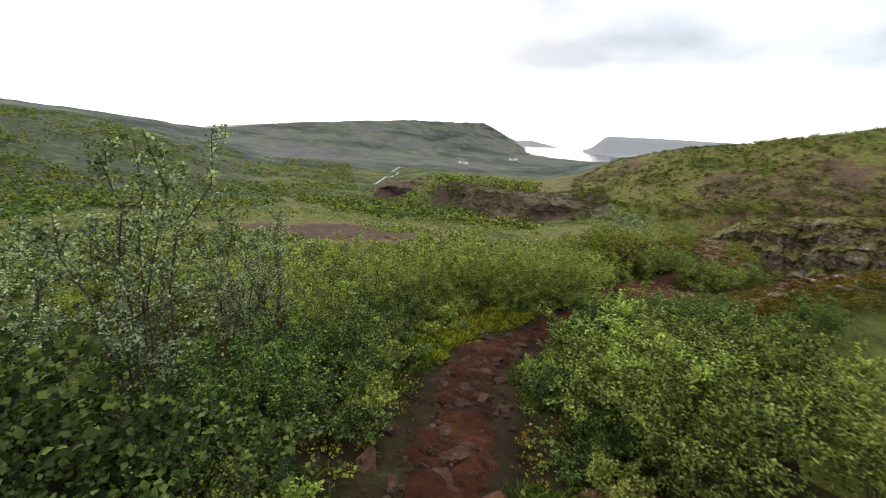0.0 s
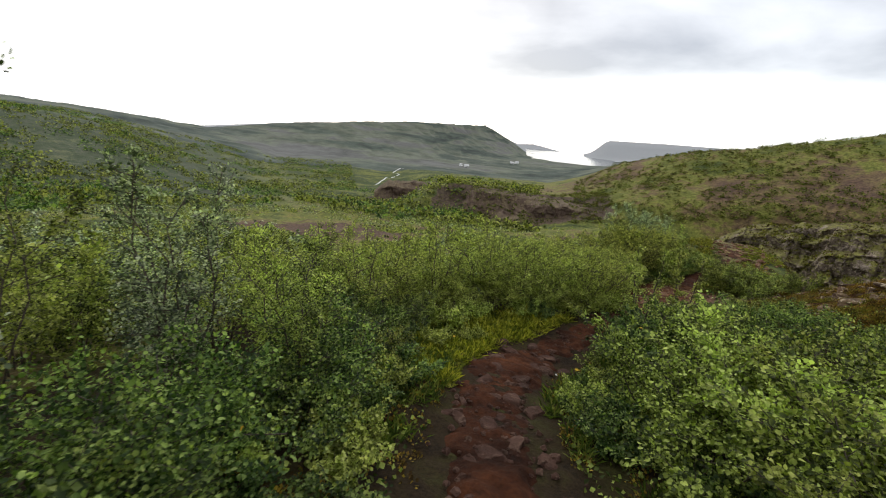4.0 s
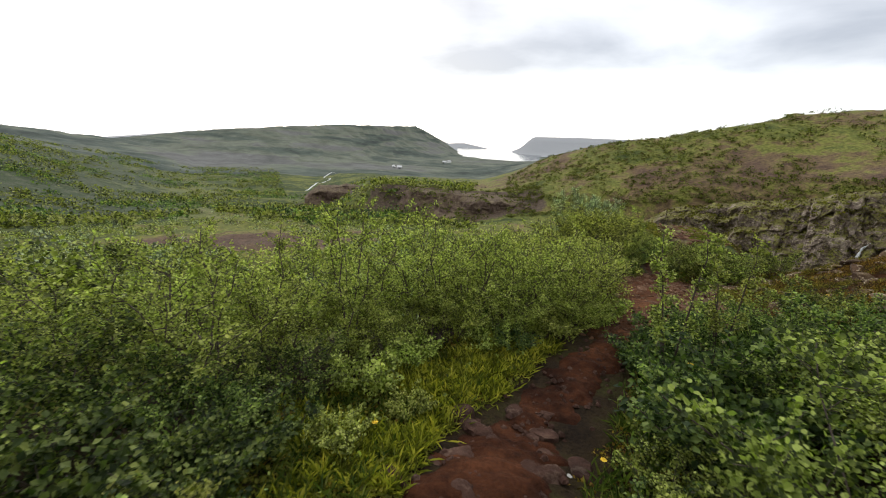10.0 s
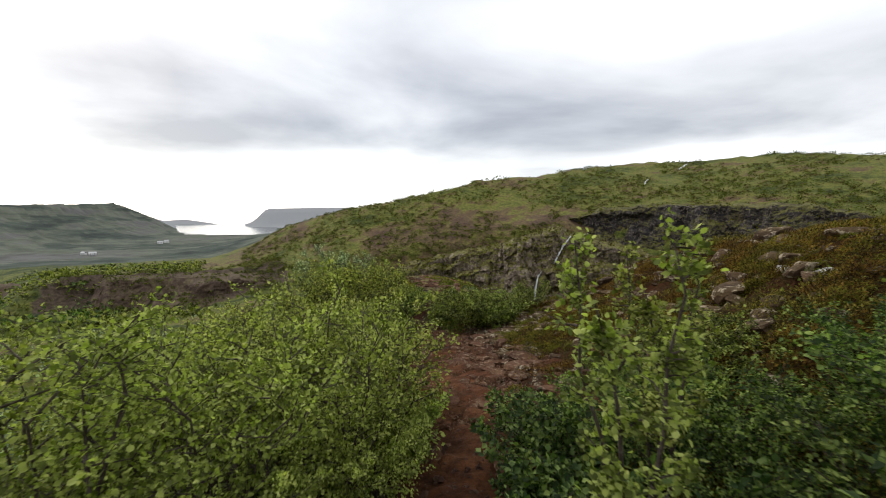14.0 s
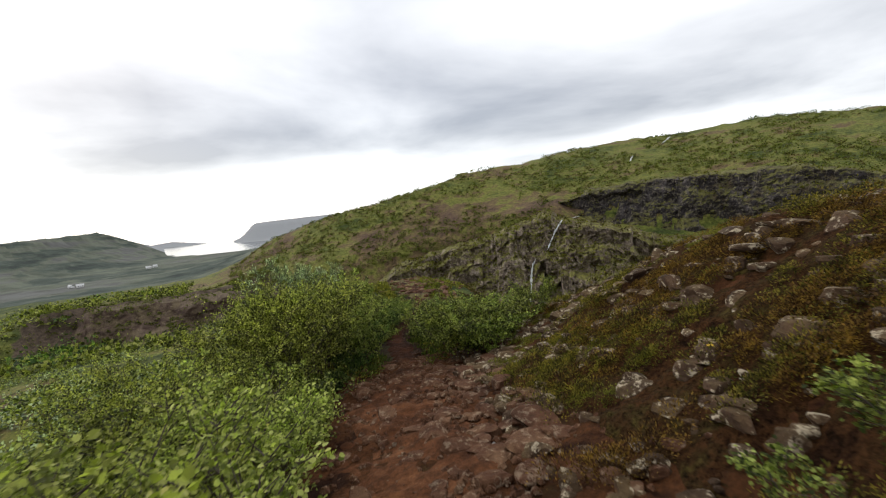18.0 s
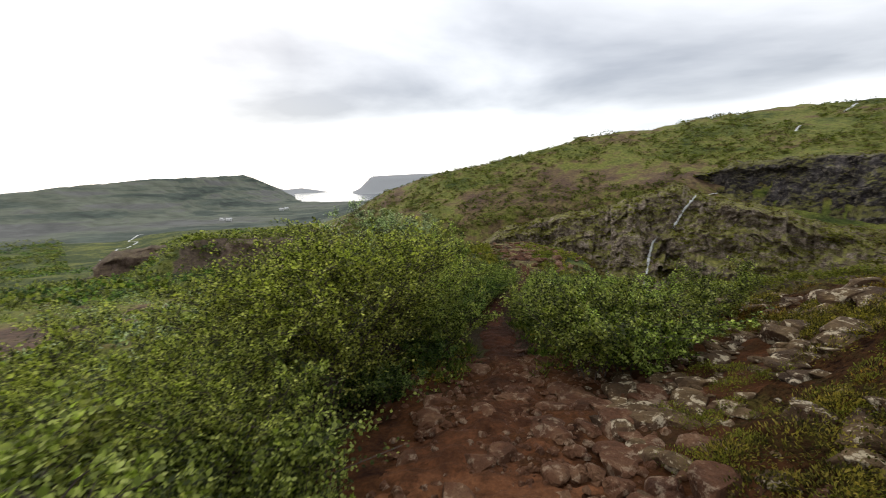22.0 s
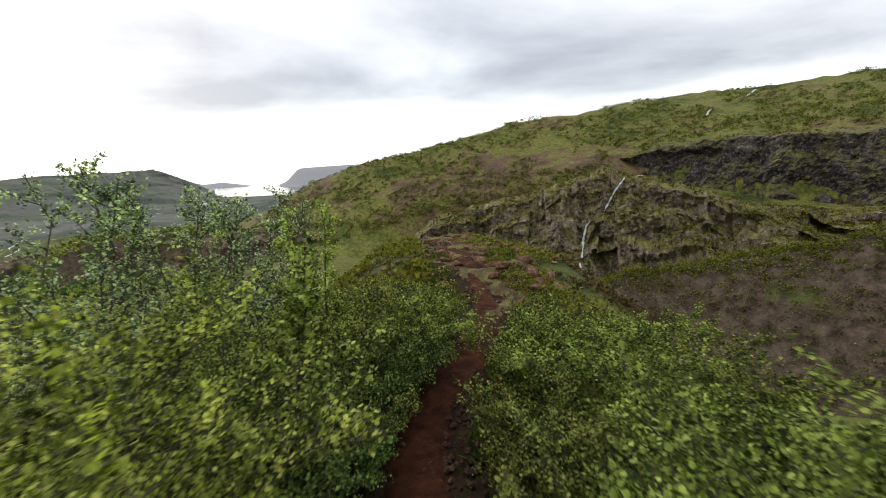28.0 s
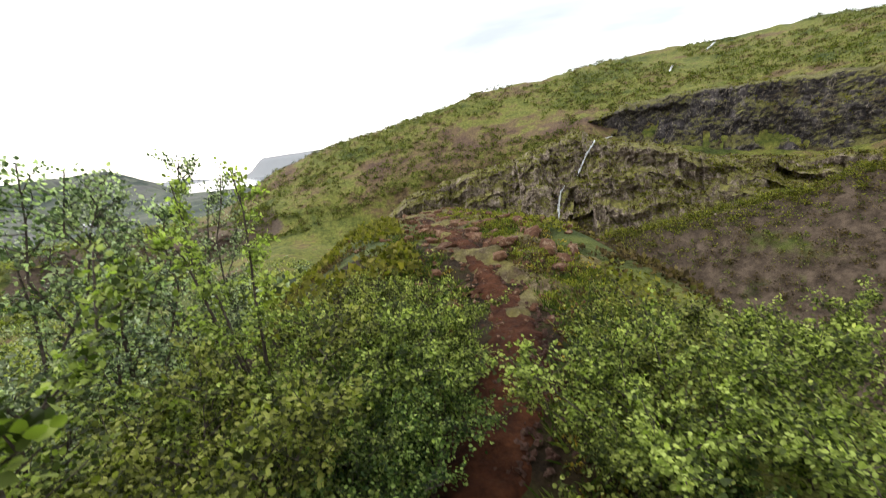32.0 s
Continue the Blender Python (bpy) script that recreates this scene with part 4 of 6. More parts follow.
DENSE = "dense green birch shrub with small rounded leaves"
YELLOWISH = "yellowish-green birch shrub, full to the ground"
KINDS = {
    "near": [shrub(s, h, sp, st, int(lv * 1.4), 0.026, mt, lb, shape=FOLDED_LEAF) for s, h, sp, st, lv, mt, lb in (
        (1, 1.0, 0.75, 10, 5600, LEAF, DENSE), (2, 0.85, 0.8, 11, 5400, LEAF, DENSE), (3, 1.15, 0.8, 9, 5600, LEAF_YELLOW, YELLOWISH),
        (4, 0.7, 0.7, 11, 4400, LEAF, "low green birch shrub spreading over the ground"), (5, 0.95, 0.8, 10, 5200, LEAF_GREY, "grey-green downy willow shrub"), (6, 0.8, 0.75, 11, 4600, LEAF_DEEP, "dark green birch shrub with larger leaves"))],
    "low": [shrub(s, 0.75, 0.7, 8, 2300, 0.052, mt, lb) for s, mt, lb in ((51, LEAF_DARK, "low dark green birch shrub spreading over the ground"), (52, LEAF_YELLOW, "low yellowish-green birch shrub"), (53, LEAF_DARK, "small dark green shrub at the path edge"))],
    # all in the pale leaves: skylight on the thicket is put into their colour
    "bush": [shrub(s, h, sp, st, int(lv * 0.72), 0.026, mt, lb, 0.28, 0.0, 0.7, FOLDED_LEAF, 1.3) for s, h, sp, st, lv, mt, lb in (
        (61, 1.55, 0.7, 10, 8600, LEAF_YELLOW, "upright green birch bush with leafy shoots"), (62, 1.4, 0.75, 11, 8200, LEAF_YELLOW, "upright yellow-green birch bush with feathery tips"), (63, 1.65, 0.6, 8, 6400, LEAF_YELLOW, "slender yellow-green birch bush with dark stems"))],
    "mid": [shrub(s, h, sp, st, lv, 0.065, mt, lb) for s, h, sp, st, lv, mt, lb in (
        (11, 1.1, 0.9, 7, 1900, LEAF, DENSE), (12, 0.9, 0.95, 7, 1800, LEAF_YELLOW, YELLOWISH), (13, 1.2, 0.9, 6, 1600, LEAF_GREY, "grey-green downy willow shrub"))],
    "big": [shrub(s, h, sp, st, int(lv * 1.7), 0.027, mt, lb, 0.12, shape=FOLDED_LEAF) for s, h, sp, st, lv, mt, lb in (
        (41, 2.1, 1.15, 17, 12500, LEAF_OLIVE, "large dense birch bush, taller than its neighbours"), (42, 1.95, 1.2, 17, 12500, LEAF_OLIVE, "large yellowish-green birch bush with leafy shoots"))],
    "tall": [shrub(s, h, sp, st, int(lv * 2.2), 0.02, mt, lb, 0.2, 0.0, 0.6, ROUND_LEAF) for s, h, sp, st, lv, mt, lb in (
        (31, 2.0, 0.55, 6, 3600, LEAF_GREY, "tall grey-green birch sapling with an open crown"), (32, 1.8, 0.6, 5, 3400, LEAF, "slender green birch sapling with bare dark stems"),
        (33, 1.6, 0.32, 3, 1200, LEAF_YELLOW, "thin upright birch sapling with sparse yellow-green leaves"),
        (34, 2.0, 0.45, 6, 3000, LEAF_GREY, "tall slim grey-green birch sapling beside the path"))],
    "sapling": [shrub(36, 1.85, 0.3, 3, 2300, 0.026, LEAF_YELLOW, "thin upright birch sapling with yellow-green leaves", 0.1, -0.05, 1.1, ROUND_LEAF, 1.5), shrub(37, 1.8, 0.36, 4, 3600, 0.03, LEAF, "leafy young birch with dark stems beside the path", 0.15, 0.28, 0.6, ROUND_LEAF, 1.3)],
}


def plant(kind, which, x, y, scale=1.0, turn=0.0, sink=0.03, label=""):
    src = KINDS[kind][which]
    src.scale = (scale, scale, scale * (0.92 + 0.16 * ((x * 7.3 + y * 3.1) % 1)))
    ob = copy_thing(src, pose(x, y, float(land_z(x, y)) - sink, 0, 0, turn))
    src.scale = (1, 1, 1)
    if label:
        tagged(ob, label)
    return ob


def clearance(x, y):
    """Distance from the middle of the path."""
    ys = np.arange(y - 3, y + 3, 0.1)
    return float(np.min(np.hypot(path_x(ys) - x, ys - y)))


# key shrubs: kind, variant, x, y, scale
KEY = [
    # beside the first steps: tall silvery birches and low shrubs on one side, rounded bushes on the other
    # near 5, low 0 and 2: dark leaf colours stand in for shade here
    ("tall", 3, -2.25, 1.4, 0.96), ("tall", 0, -2.7, 2.7, 0.9), ("tall", 1, -3.4, 2.1, 0.85), ("tall", 0, -3.1, 1.2, 0.8), ("tall", 1, -2.4, 3.4, 0.8), ("tall", 0, -3.5, 3.2, 0.85), ("near", 5, -1.75, 1.6, 0.7), ("near", 5, -2.2, 2.2, 0.85), ("near", 5, -2.3, 3.5, 0.95), ("near", 5, -1.35, 0.9, 0.5), ("low", 0, -1.75, 0.85, 0.75), ("low", 2, -1.5, 1.25, 0.7), ("low", 0, -2.2, 0.6, 0.9), ("near", 5, -2.6, 1.1, 0.85), ("near", 5, -2, 1.75, 0.8), ("near", 3, -2.2, 4.2, 0.6), ("low", 0, -2.75, 4.4, 0.8), ("low", 2, -2.5, 4.8, 0.55), ("near", 5, -1.95, 2.9, 0.75), ("bush", 0, -2.9, 3.9, 0.75), ("bush", 0, -3.9, 4.1, 0.85),
    ("near", 0, 0.4, 3.7, 1.0), ("near", 1, 1.15, 3.5, 1.15), ("near", 0, 0.3, 4.75, 1.0), ("near", 1, 1.45, 4.6, 1.15), ("near", 1, 2.3, 4.5, 1.1), ("near", 3, 0.0, 5.5, 0.75), ("near", 2, 0.75, 4.2, 1.05),
    # valley side of the path: a thicket of upright birches behind a grassy bay
    ("bush", 0, -0.5, 8.5, 0.78), ("bush", 1, -0.2, 9.1, 0.92), ("bush", 1, -0.05, 9.8, 0.95), ("bush", 0, -0.75, 9.35, 1.0), ("bush", 1, -1.1, 8.35, 0.88), ("bush", 2, -1.6, 8.0, 0.9), ("bush", 0, -2.1, 7.75, 0.95), ("bush", 2, -2.7, 7.3, 0.98), ("bush", 1, -3.2, 6.7, 0.95), ("bush", 0, -3.7, 7.5, 1.0), ("bush", 1, -1.3, 9.1, 1.0), ("bush", 0, -2.0, 8.8, 1.0), ("bush", 1, -2.8, 8.4, 1.0), ("bush", 1, -0.15, 10.5, 0.9), ("bush", 0, 0.2, 11.0, 0.8), ("bush", 2, -3.1, 5.7, 0.9), ("bush", 0, -3.8, 6.1, 0.95), ("bush", 2, -4.5, 6.9, 0.95), ("bush", 1, -4.6, 5.2, 0.95), ("near", 5, -3.5, 4.9, 1.0), ("bush", 1, -1.0, 10.1, 1.0), ("bush", 0, -2.0, 9.9, 1.0), ("tall", 2, -2.5, 6.75, 1.0), ("tall", 2, -2.95, 6.2, 0.9), ("tall", 1, -3.6, 5.4, 0.8), ("tall", 2, -1.85, 7.45, 0.95),
    # near 5 and low 0 are dark-leaved to paint in the dimness on this side
    ("near", 2, -2.55, 6.9, 0.65), ("near", 2, -1.7, 7.55, 0.62), ("near", 2, -1.0, 8.0, 0.58), ("low", 1, -2.2, 6.3, 0.6), ("near", 5, -2.75, 5.9, 0.7), ("low", 1, -1.95, 6.9, 0.5), ("near", 5, -2.9, 5.2, 0.7), ("low", 0, -2.5, 5.3, 0.6), ("low", 1, -1.3, 7.6, 0.5), ("near", 2, -2.15, 7.2, 0.6), ("low", 1, -0.65, 8.0, 0.5), ("near", 2, -0.35, 8.4, 0.55), ("low", 1, -0.1, 8.9, 0.6), ("low", 1, 0.15, 9.3, 0.6), ("low", 0, -2.35, 4.6, 0.6), ("low", 1, -1.75, 6.1, 0.35), ("low", 1, -2.05, 5.5, 0.4),
    # uphill side: a thin sapling among dark low shrubs
    ("sapling", 0, 0.35, 7.27, 0.95), ("sapling", 0, 0.9, 7.62, 0.85), ("near", 5, 0.2, 6.35, 0.7), ("near", 5, 0.95, 6.6, 0.85), ("near", 1, 1.15, 6.1, 0.95), ("near", 5, 1.65, 6.7, 0.85), ("near", 5, 1.2, 8.1, 0.75), ("near", 5, 1.35, 7.75, 0.75), ("near", 5, 1.65, 7.25, 0.6), ("near", 0, 1.75, 8.55, 0.62), ("near", 0, 2.1, 8.35, 0.7), ("near", 0, 1.5, 8.2, 0.65), ("near", 1, 2.45, 8.6, 0.6),
    ("near", 5, 1.05, 7.4, 0.6), ("near", 5, 2.2, 7.4, 0.65), ("near", 1, 1.2, 5.4, 1.0), ("near", 5, 2.25, 6.2, 0.8), ("near", 5, 3.05, 6.75, 0.65), ("low", 0, 0.25, 6.1, 1.0), ("low", 2, 0.65, 6.4, 1.0), ("low", 0, 0.45, 7.0, 0.8), ("low", 2, 0.3, 7.45, 0.7), ("low", 0, 0.55, 7.9, 0.75), ("low", 2, 0.75, 8.35, 0.65), ("low", 0, 1.0, 8.8, 0.6), ("low", 2, 0.15, 7.75, 0.45),
    # stony stretch: large bushes on the valley side
    ("big", 0, 0.9, 15.0, 0.95), ("big", 1, 0.5, 14.2, 0.88), ("big", 1, -0.1, 13.2, 0.66), ("big", 1, 1.15, 15.9, 0.85), ("big", 0, 0.0, 14.9, 0.9), ("big", 0, -0.95, 13.8, 0.8), ("big", 0, 0.6, 15.6, 0.95), ("near", 1, -0.1, 11.9, 1.0), ("near", 3, 0.5, 12.4, 0.85), ("big", 1, 1.75, 17.0, 0.78), ("near", 2, 0.1, 11.4, 1.0), ("near", 0, -0.7, 11.9, 1.1), ("near", 1, 0.35, 13.0, 0.95),
    # a rounded shrub pair where the path squeezes through
    ("near", 0, 3.15, 14.3, 1.1), ("near", 1, 3.55, 14.25, 1.1), ("near", 0, 3.42, 15.0, 1.1), ("near", 1, 4.0, 14.6, 1.05), ("near", 0, 3.75, 15.7, 0.95), ("near", 1, 3.75, 16.2, 1.0), ("near", 1, 4.5, 15.6, 1.0), ("near", 3, 3.55, 16.7, 0.9), ("near", 3, 4.3, 16.6, 1.0), ("near", 0, 5.0, 14.9, 0.8),
    ("bush", 0, 1.6, 16.3, 0.72), ("bush", 1, 1.95, 17.0, 0.7), ("near", 0, 2.0, 15.4, 0.9),
    # last stretch down to the knoll
    # near 5 left of the path: dimness put into the leaf colour
    ("sapling", 1, 2.36, 17.72, 1.0), ("tall", 1, 2.0, 18.3, 0.95), ("near", 5, 2.85, 18.0, 0.55), ("near", 3, 3.0, 18.4, 0.6), ("near", 5, 3.2, 18.85, 0.65), ("near", 5, 3.5, 19.2, 0.65), ("near", 3, 3.75, 19.7, 0.62), ("near", 1, 3.85, 20.15, 0.75), ("near", 5, 2.3, 17.3, 0.7), ("near", 5, 2.2, 16.9, 0.75), ("near", 5, 2.5, 18.3, 0.75), ("near", 5, 1.95, 17.5, 0.95), ("near", 5, 2.9, 18.8, 0.65), ("near", 1, 2.15, 18.2, 1.0), ("near", 0, 1.5, 17.6, 1.0), ("near", 0, 2.6, 19.0, 0.95), ("near", 0, 3.25, 19.45, 0.9), ("near", 1, 3.3, 20.4, 0.85), ("near", 3, 3.75, 21.1, 0.7), ("near", 1, 2.4, 20.0, 1.0), ("near", 0, 1.6, 19.3, 1.1),
    ("sapling", 0, 2.66, 20.2, 1.12), ("tall", 0, 1.7, 20.9, 1.5), ("tall", 0, 1.2, 20.4, 1.6), ("tall", 0, 2.2, 21.4, 1.3), ("tall", 0, 0.6, 20.1, 1.65), ("tall", 0, -0.2, 19.6, 1.05), ("tall", 3, 1.3, 18.9, 0.9),
    ("near", 0, 3.65, 17.4, 0.65), ("near", 3, 3.85, 17.95, 0.68), ("near", 0, 4.22, 18.5, 0.65), ("near", 3, 4.75, 19.1, 0.6), ("near", 1, 3.9, 16.8, 0.75), ("near", 0, 4.3, 18.4, 0.8), ("near", 1, 4.95, 18.1, 0.85), ("near", 0, 4.6, 17.4, 0.75), ("near", 3, 4.9, 19.0, 0.85), ("near", 0, 5.6, 18.6, 0.75), ("near", 1, 5.4, 17.5, 0.8),
]
REACH = {"near": 0.78, "mid": 0.9, "low": 0.7, "tall": 0.1, "sapling": 0.1, "big": 1.15, "bush": 0.75}


def clear_of_path(x, y, room):
    """Moves a spot sideways until it leaves the trodden line that much room."""
    for _ in range(40):
        if clearance(x, y) >= room:
            break
        x += 0.05 if x > path_x(y) else -0.05
    return x, y


for kind, which, x, y, sc in KEY:
    tight = 17.2 < y < 20.9 or 7.4 < y < 9.5
    x, y = clear_of_path(x, y, (0.16 + 0.4 * REACH[kind] * sc) if tight else (0.3 + 0.58 * REACH[kind] * sc))
    plant(kind, which, x, y, sc, 0 if kind == "sapling" else (x * 91 + y * 57) % 360)

rng = np.random.default_rng(7)
taken = [(x, y, 0.5 * sc) for _, _, x, y, sc in KEY]


def scatter(kind, count, region, gap, near_path, sizes, accept=None):
    """Shrubs strewn over a region, clear of the path and of one another."""
    made, tries = 0, 0
    while made < count and tries < count * 30:
        tries += 1
        x, y = rng.uniform(region[0], region[1]), rng.uniform(region[2], region[3])
        sc = rng.uniform(*sizes)
        if clearance(x, y) < near_path + REACH[kind] * sc or (accept and not accept(x, y)):
            continue
        if any((x - a) ** 2 + (y - b) ** 2 < (gap * sc) ** 2 for a, b, _ in taken):
            continue
        taken.append((x, y, sc))
        plant(kind, int(rng.integers(0, min(4, len(KINDS[kind])))), x, y, sc, rng.uniform(0, 360))
        made += 1


def stony(x, y):
    return 9.2 < y < 15.1 and x - path_x(y) > 0.3 and x < 9


def bare_side(x, y):
    return (y < 2.5 and path_x(y) < x < 2.2) or (5.4 < y < 10.2 and x > path_x(y) + 0.5)


def grassy(x, y):
    return -2.0 < x - path_x(y) < 0 and 4.4 < y < 7.5


scatter("near", 30, (-5, 4, -2.5, 10), 0.62, 0.4, (0.7, 1.0), lambda x, y: not stony(x, y) and not bare_side(x, y) and not grassy(x, y))
scatter("near", 16, (-3, 6.5, 9.8, 21.4), 0.7, 0.4, (0.8, 1.2), lambda x, y: not stony(x, y) and not bare_side(x, y) and x - path_x(y) < 2.4 and not (y > 19.2 and x > path_x(y)))
scatter("low", 34, (-2.6, 1.2, 0.5, 9.6), 0.55, 0.36, (0.4, 0.6), lambda x, y: not stony(x, y) and not bare_side(x, y) and clearance(x, y) < 1.6 and not grassy(x, y))
scatter("low", 24, (0.5, 6.5, 14.2, 21.4), 0.55, 0.36, (0.4, 0.6), lambda x, y: not stony(x, y) and clearance(x, y) < 1.5 and not (y > 19.2 and x > path_x(y)))
scatter("mid", 115, (-11, 5, 3, 26), 0.72, 3.2, (0.8, 1.25), lambda x, y: not stony(x, y) and x - path_x(y) < 2.6)
for kind in KINDS:
    for src in KINDS[kind]:
        for child in list(src.children):
            bpy.data.objects.remove(child)
        bpy.data.objects.remove(src)


# ---- stony bank beside the path ----
def bank_material():
    """Bare red-brown earth, with moss and heather taking over away from the trodden part."""
    m, n, l = material("stony_bank_earth")
    geo = n.new("ShaderNodeNewGeometry")
    pos = geo.outputs["Position"]
    big = noise_node(n, l, 1.5, 6, 0.68, pos)
    fine = noise_node(n, l, 30, 6, 0.72, pos)
    r1 = ramp_node(n, [(0.36, (0.024, 0.01, 0.005)), (0.46, (0.08, 0.033, 0.013)), (0.54, (0.056, 0.022, 0.008)), (0.62, (0.04, 0.02, 0.008)), (0.72, (0.05, 0.034, 0.011))])
    l.new(big.outputs["Fac"], r1.inputs[0])
    r2 = ramp_node(n, [(0.32, (0.45, 0.45, 0.45)), (0.62, (1.3, 1.25, 1.2))])
    l.new(fine.outputs["Fac"], r2.inputs[0])
    c = mix_node(n, l, r1.outputs[0], r2.outputs[0], 0.85, "MULTIPLY")
    finish(n, l, c, 0.92, fine.outputs["Fac"], 0.8, 0.04, 0.08)
    return m


BANK = bank_material()


def moor_material():
    """Peaty ground under heather and moss."""
    m, n, l = material("peaty_moor")
    geo = n.new("ShaderNodeNewGeometry")
    pos = geo.outputs["Position"]
    big = noise_node(n, l, 2.9, 6, 0.7, pos)
    fine = noise_node(n, l, 26, 6, 0.75, pos)
    r1 = ramp_node(n, [(0.36, (0.028, 0.013, 0.006)), (0.46, (0.075, 0.034, 0.013)), (0.55, (0.055, 0.032, 0.012)), (0.64, (0.085, 0.066, 0.018))])
    l.new(big.outputs["Fac"], r1.inputs[0])
    r2 = ramp_node(n, [(0.36, (0.22, 0.22, 0.22)), (0.6, (1.5, 1.45, 1.4))])
    l.new(fine.outputs["Fac"], r2.inputs[0])
    finish(n, l, mix_node(n, l, r1.outputs[0], r2.outputs[0], 1.0, "MULTIPLY"), 0.95, fine.outputs["Fac"], 1.0, 0.1, 0.05)
    return m


def shaded_litter_material():
    """Damp litter and moss under the shrubs, its colour darkened for the shrubs' shade."""
    m, n, l = material("shade_dark_litter")
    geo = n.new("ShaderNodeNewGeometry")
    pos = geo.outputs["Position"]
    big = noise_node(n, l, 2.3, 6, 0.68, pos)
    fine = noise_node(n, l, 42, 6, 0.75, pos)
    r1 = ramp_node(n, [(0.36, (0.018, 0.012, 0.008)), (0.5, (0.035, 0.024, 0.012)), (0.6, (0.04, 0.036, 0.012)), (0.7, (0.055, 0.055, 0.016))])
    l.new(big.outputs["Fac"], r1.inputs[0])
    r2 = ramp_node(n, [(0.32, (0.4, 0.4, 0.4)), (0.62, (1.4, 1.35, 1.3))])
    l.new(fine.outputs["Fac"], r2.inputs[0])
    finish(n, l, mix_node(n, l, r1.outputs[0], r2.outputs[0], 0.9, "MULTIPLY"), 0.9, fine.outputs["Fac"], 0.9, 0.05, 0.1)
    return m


SHADED_LITTER = shaded_litter_material()
MOOR = moor_material()


def sheet(name, x0, x1, y0, y1, cell, mat, label, mask, lift=0.02, bump=0.03):
    """A piece of ground laid over the land, sinking below it where mask(x, y) ends."""
    xs, ys = np.arange(x0, x1, cell), np.arange(y0, y1, cell)
    x, y = np.meshgrid(xs, ys, indexing="ij")
    m = mask(x, y)
    z = land_z(x, y) + (lift + bump * rough(x, y, 3.1, 0.9) + 0.4 * bump * rough(x, y, 11.0, 2.9)) * np.clip(m, 0, 1) - 0.25 * np.clip(1 - m, 0, 1)
    n = len(ys)
    i, j = np.meshgrid(np.arange(len(xs) - 1), np.arange(n - 1), indexing="ij")
    q = np.stack([i * n + j, (i + 1) * n + j, (i + 1) * n + j + 1, i * n + j + 1], -1).reshape(-1, 4)
    keep = (m.ravel()[q] > -0.2).any(1)
    ob = new(name, quads_mesh(name, np.stack([x, y, z], -1).reshape(-1, 3), q[keep], mat, True))
    return tagged(ob, label, "ground", kind="structure")


def bank_mask(x, y):
    d = x - path_x(y)
    side = np.interp(y, [7.3, 9.1, 11, 15, 16], [1.5, 4.5, 6.5, 5.0, 2.0])
    left = np.interp(y, [7.3, 11, 12, 13.6, 15, 16], [0.6, 1.3, 1.6, 1.5, 1.2, 0.5])
    m = np.minimum(np.minimum((d + left) / 0.3, (side - d) / 0.8), np.minimum((y - 7.2) / 0.8, (16.2 - y) / 0.8))
    return m + 0.5 * rough(x, y, 1.9, 0.2) - 0.2


sheet("stony_bank", -2.4, 9.0, 6.8, 16.8, 0.07, BANK, "bare red-brown stony earth with moss and heather", bank_mask, 0.015)


def heather_mask(x, y):
    d = x - path_x(y)
    open_ground = np.interp(y, [9.1, 10.4, 11.9, 12.9, 13.4, 14.6, 15.2], [1.0, 1.0, 1.2, 1.4, 3.0, 3.2, 1.4])
    return np.minimum(np.minimum((d - open_ground) / 0.4, (6.6 - d) / 0.6), np.minimum((y - 7.2) / 0.6, (15.9 - y) / 0.6)) + 0.5 * rough(x, y, 1.1, 0.2)


sheet("heather_bank", 0.5, 10.5, 6.8, 16.3, 0.07, MOOR, "peaty bank grown over with heather and moss", heather_mask, 0.04, 0.06)


def verge_mask(x, y):
    d = x - path_x(y)
    wide = np.where(d > 0, np.interp(y, [-3, 0, 4, 7, 9], [2.6, 2.6, 3.8, 3.8, 1.6]), np.interp(y, [-3, 0, 5, 9], [4.6, 4.6, 4.2, 4.0]))
    return wide - np.abs(d) + 0.35 * rough(x, y, 2.1, 0.6)


# sheet of darkened ground: the shade under the shrubs is in its colour
sheet("path_verge", -6.2, 3.8, -3.0, 9.6, 0.09, SHADED_LITTER, "litter and moss along the path edge, darkened for bush shade", verge_mask, 0.005, 0.02)


def far_verge_mask(x, y):
    d = x - path_x(y)
    return np.minimum(np.minimum(1.8 - d, 4.0 + d), (y - 14.6) / 0.8) + 0.35 * rough(x, y, 2.1, 0.6)


def side_verge_mask(x, y):
    d = x - path_x(y)
    return np.minimum(np.minimum((d + 4.2) / 0.5, (-0.75 - d) / 0.4), np.minimum((y - 9.2) / 0.5, (15.5 - y) / 0.5)) + 0.3 * rough(x, y, 2.1, 0.6)


# two more darkened sheets carry the shade below the bushes farther on
sheet("path_verge_side", -4.5, 3.5, 8.8, 15.9, 0.09, SHADED_LITTER, "litter under the bushes beside the path, darkened for their shade", side_verge_mask, -0.01, 0.02)
sheet("path_verge_far", -2.5, 8.0, 14.0, 24.0, 0.09, SHADED_LITTER, "litter and moss along the path edge, darkened for bush shade", far_verge_mask, 0.005, 0.02)


def knoll_mask(x, y):
    d = x - path_x(y)
    return np.minimum(np.minimum(1.5 - np.abs(d - 0.45), (y - 19.6) / 0.8), (33 - y) / 0.8) + 0.4 * rough(x, y, 1.4, 0.5)


sheet("knoll_top", 2.5, 12.0, 19.5, 36.0, 0.12, KNOLL_EARTH, "bare brown knoll where the path crosses", knoll_mask, 0.02, 0.08)


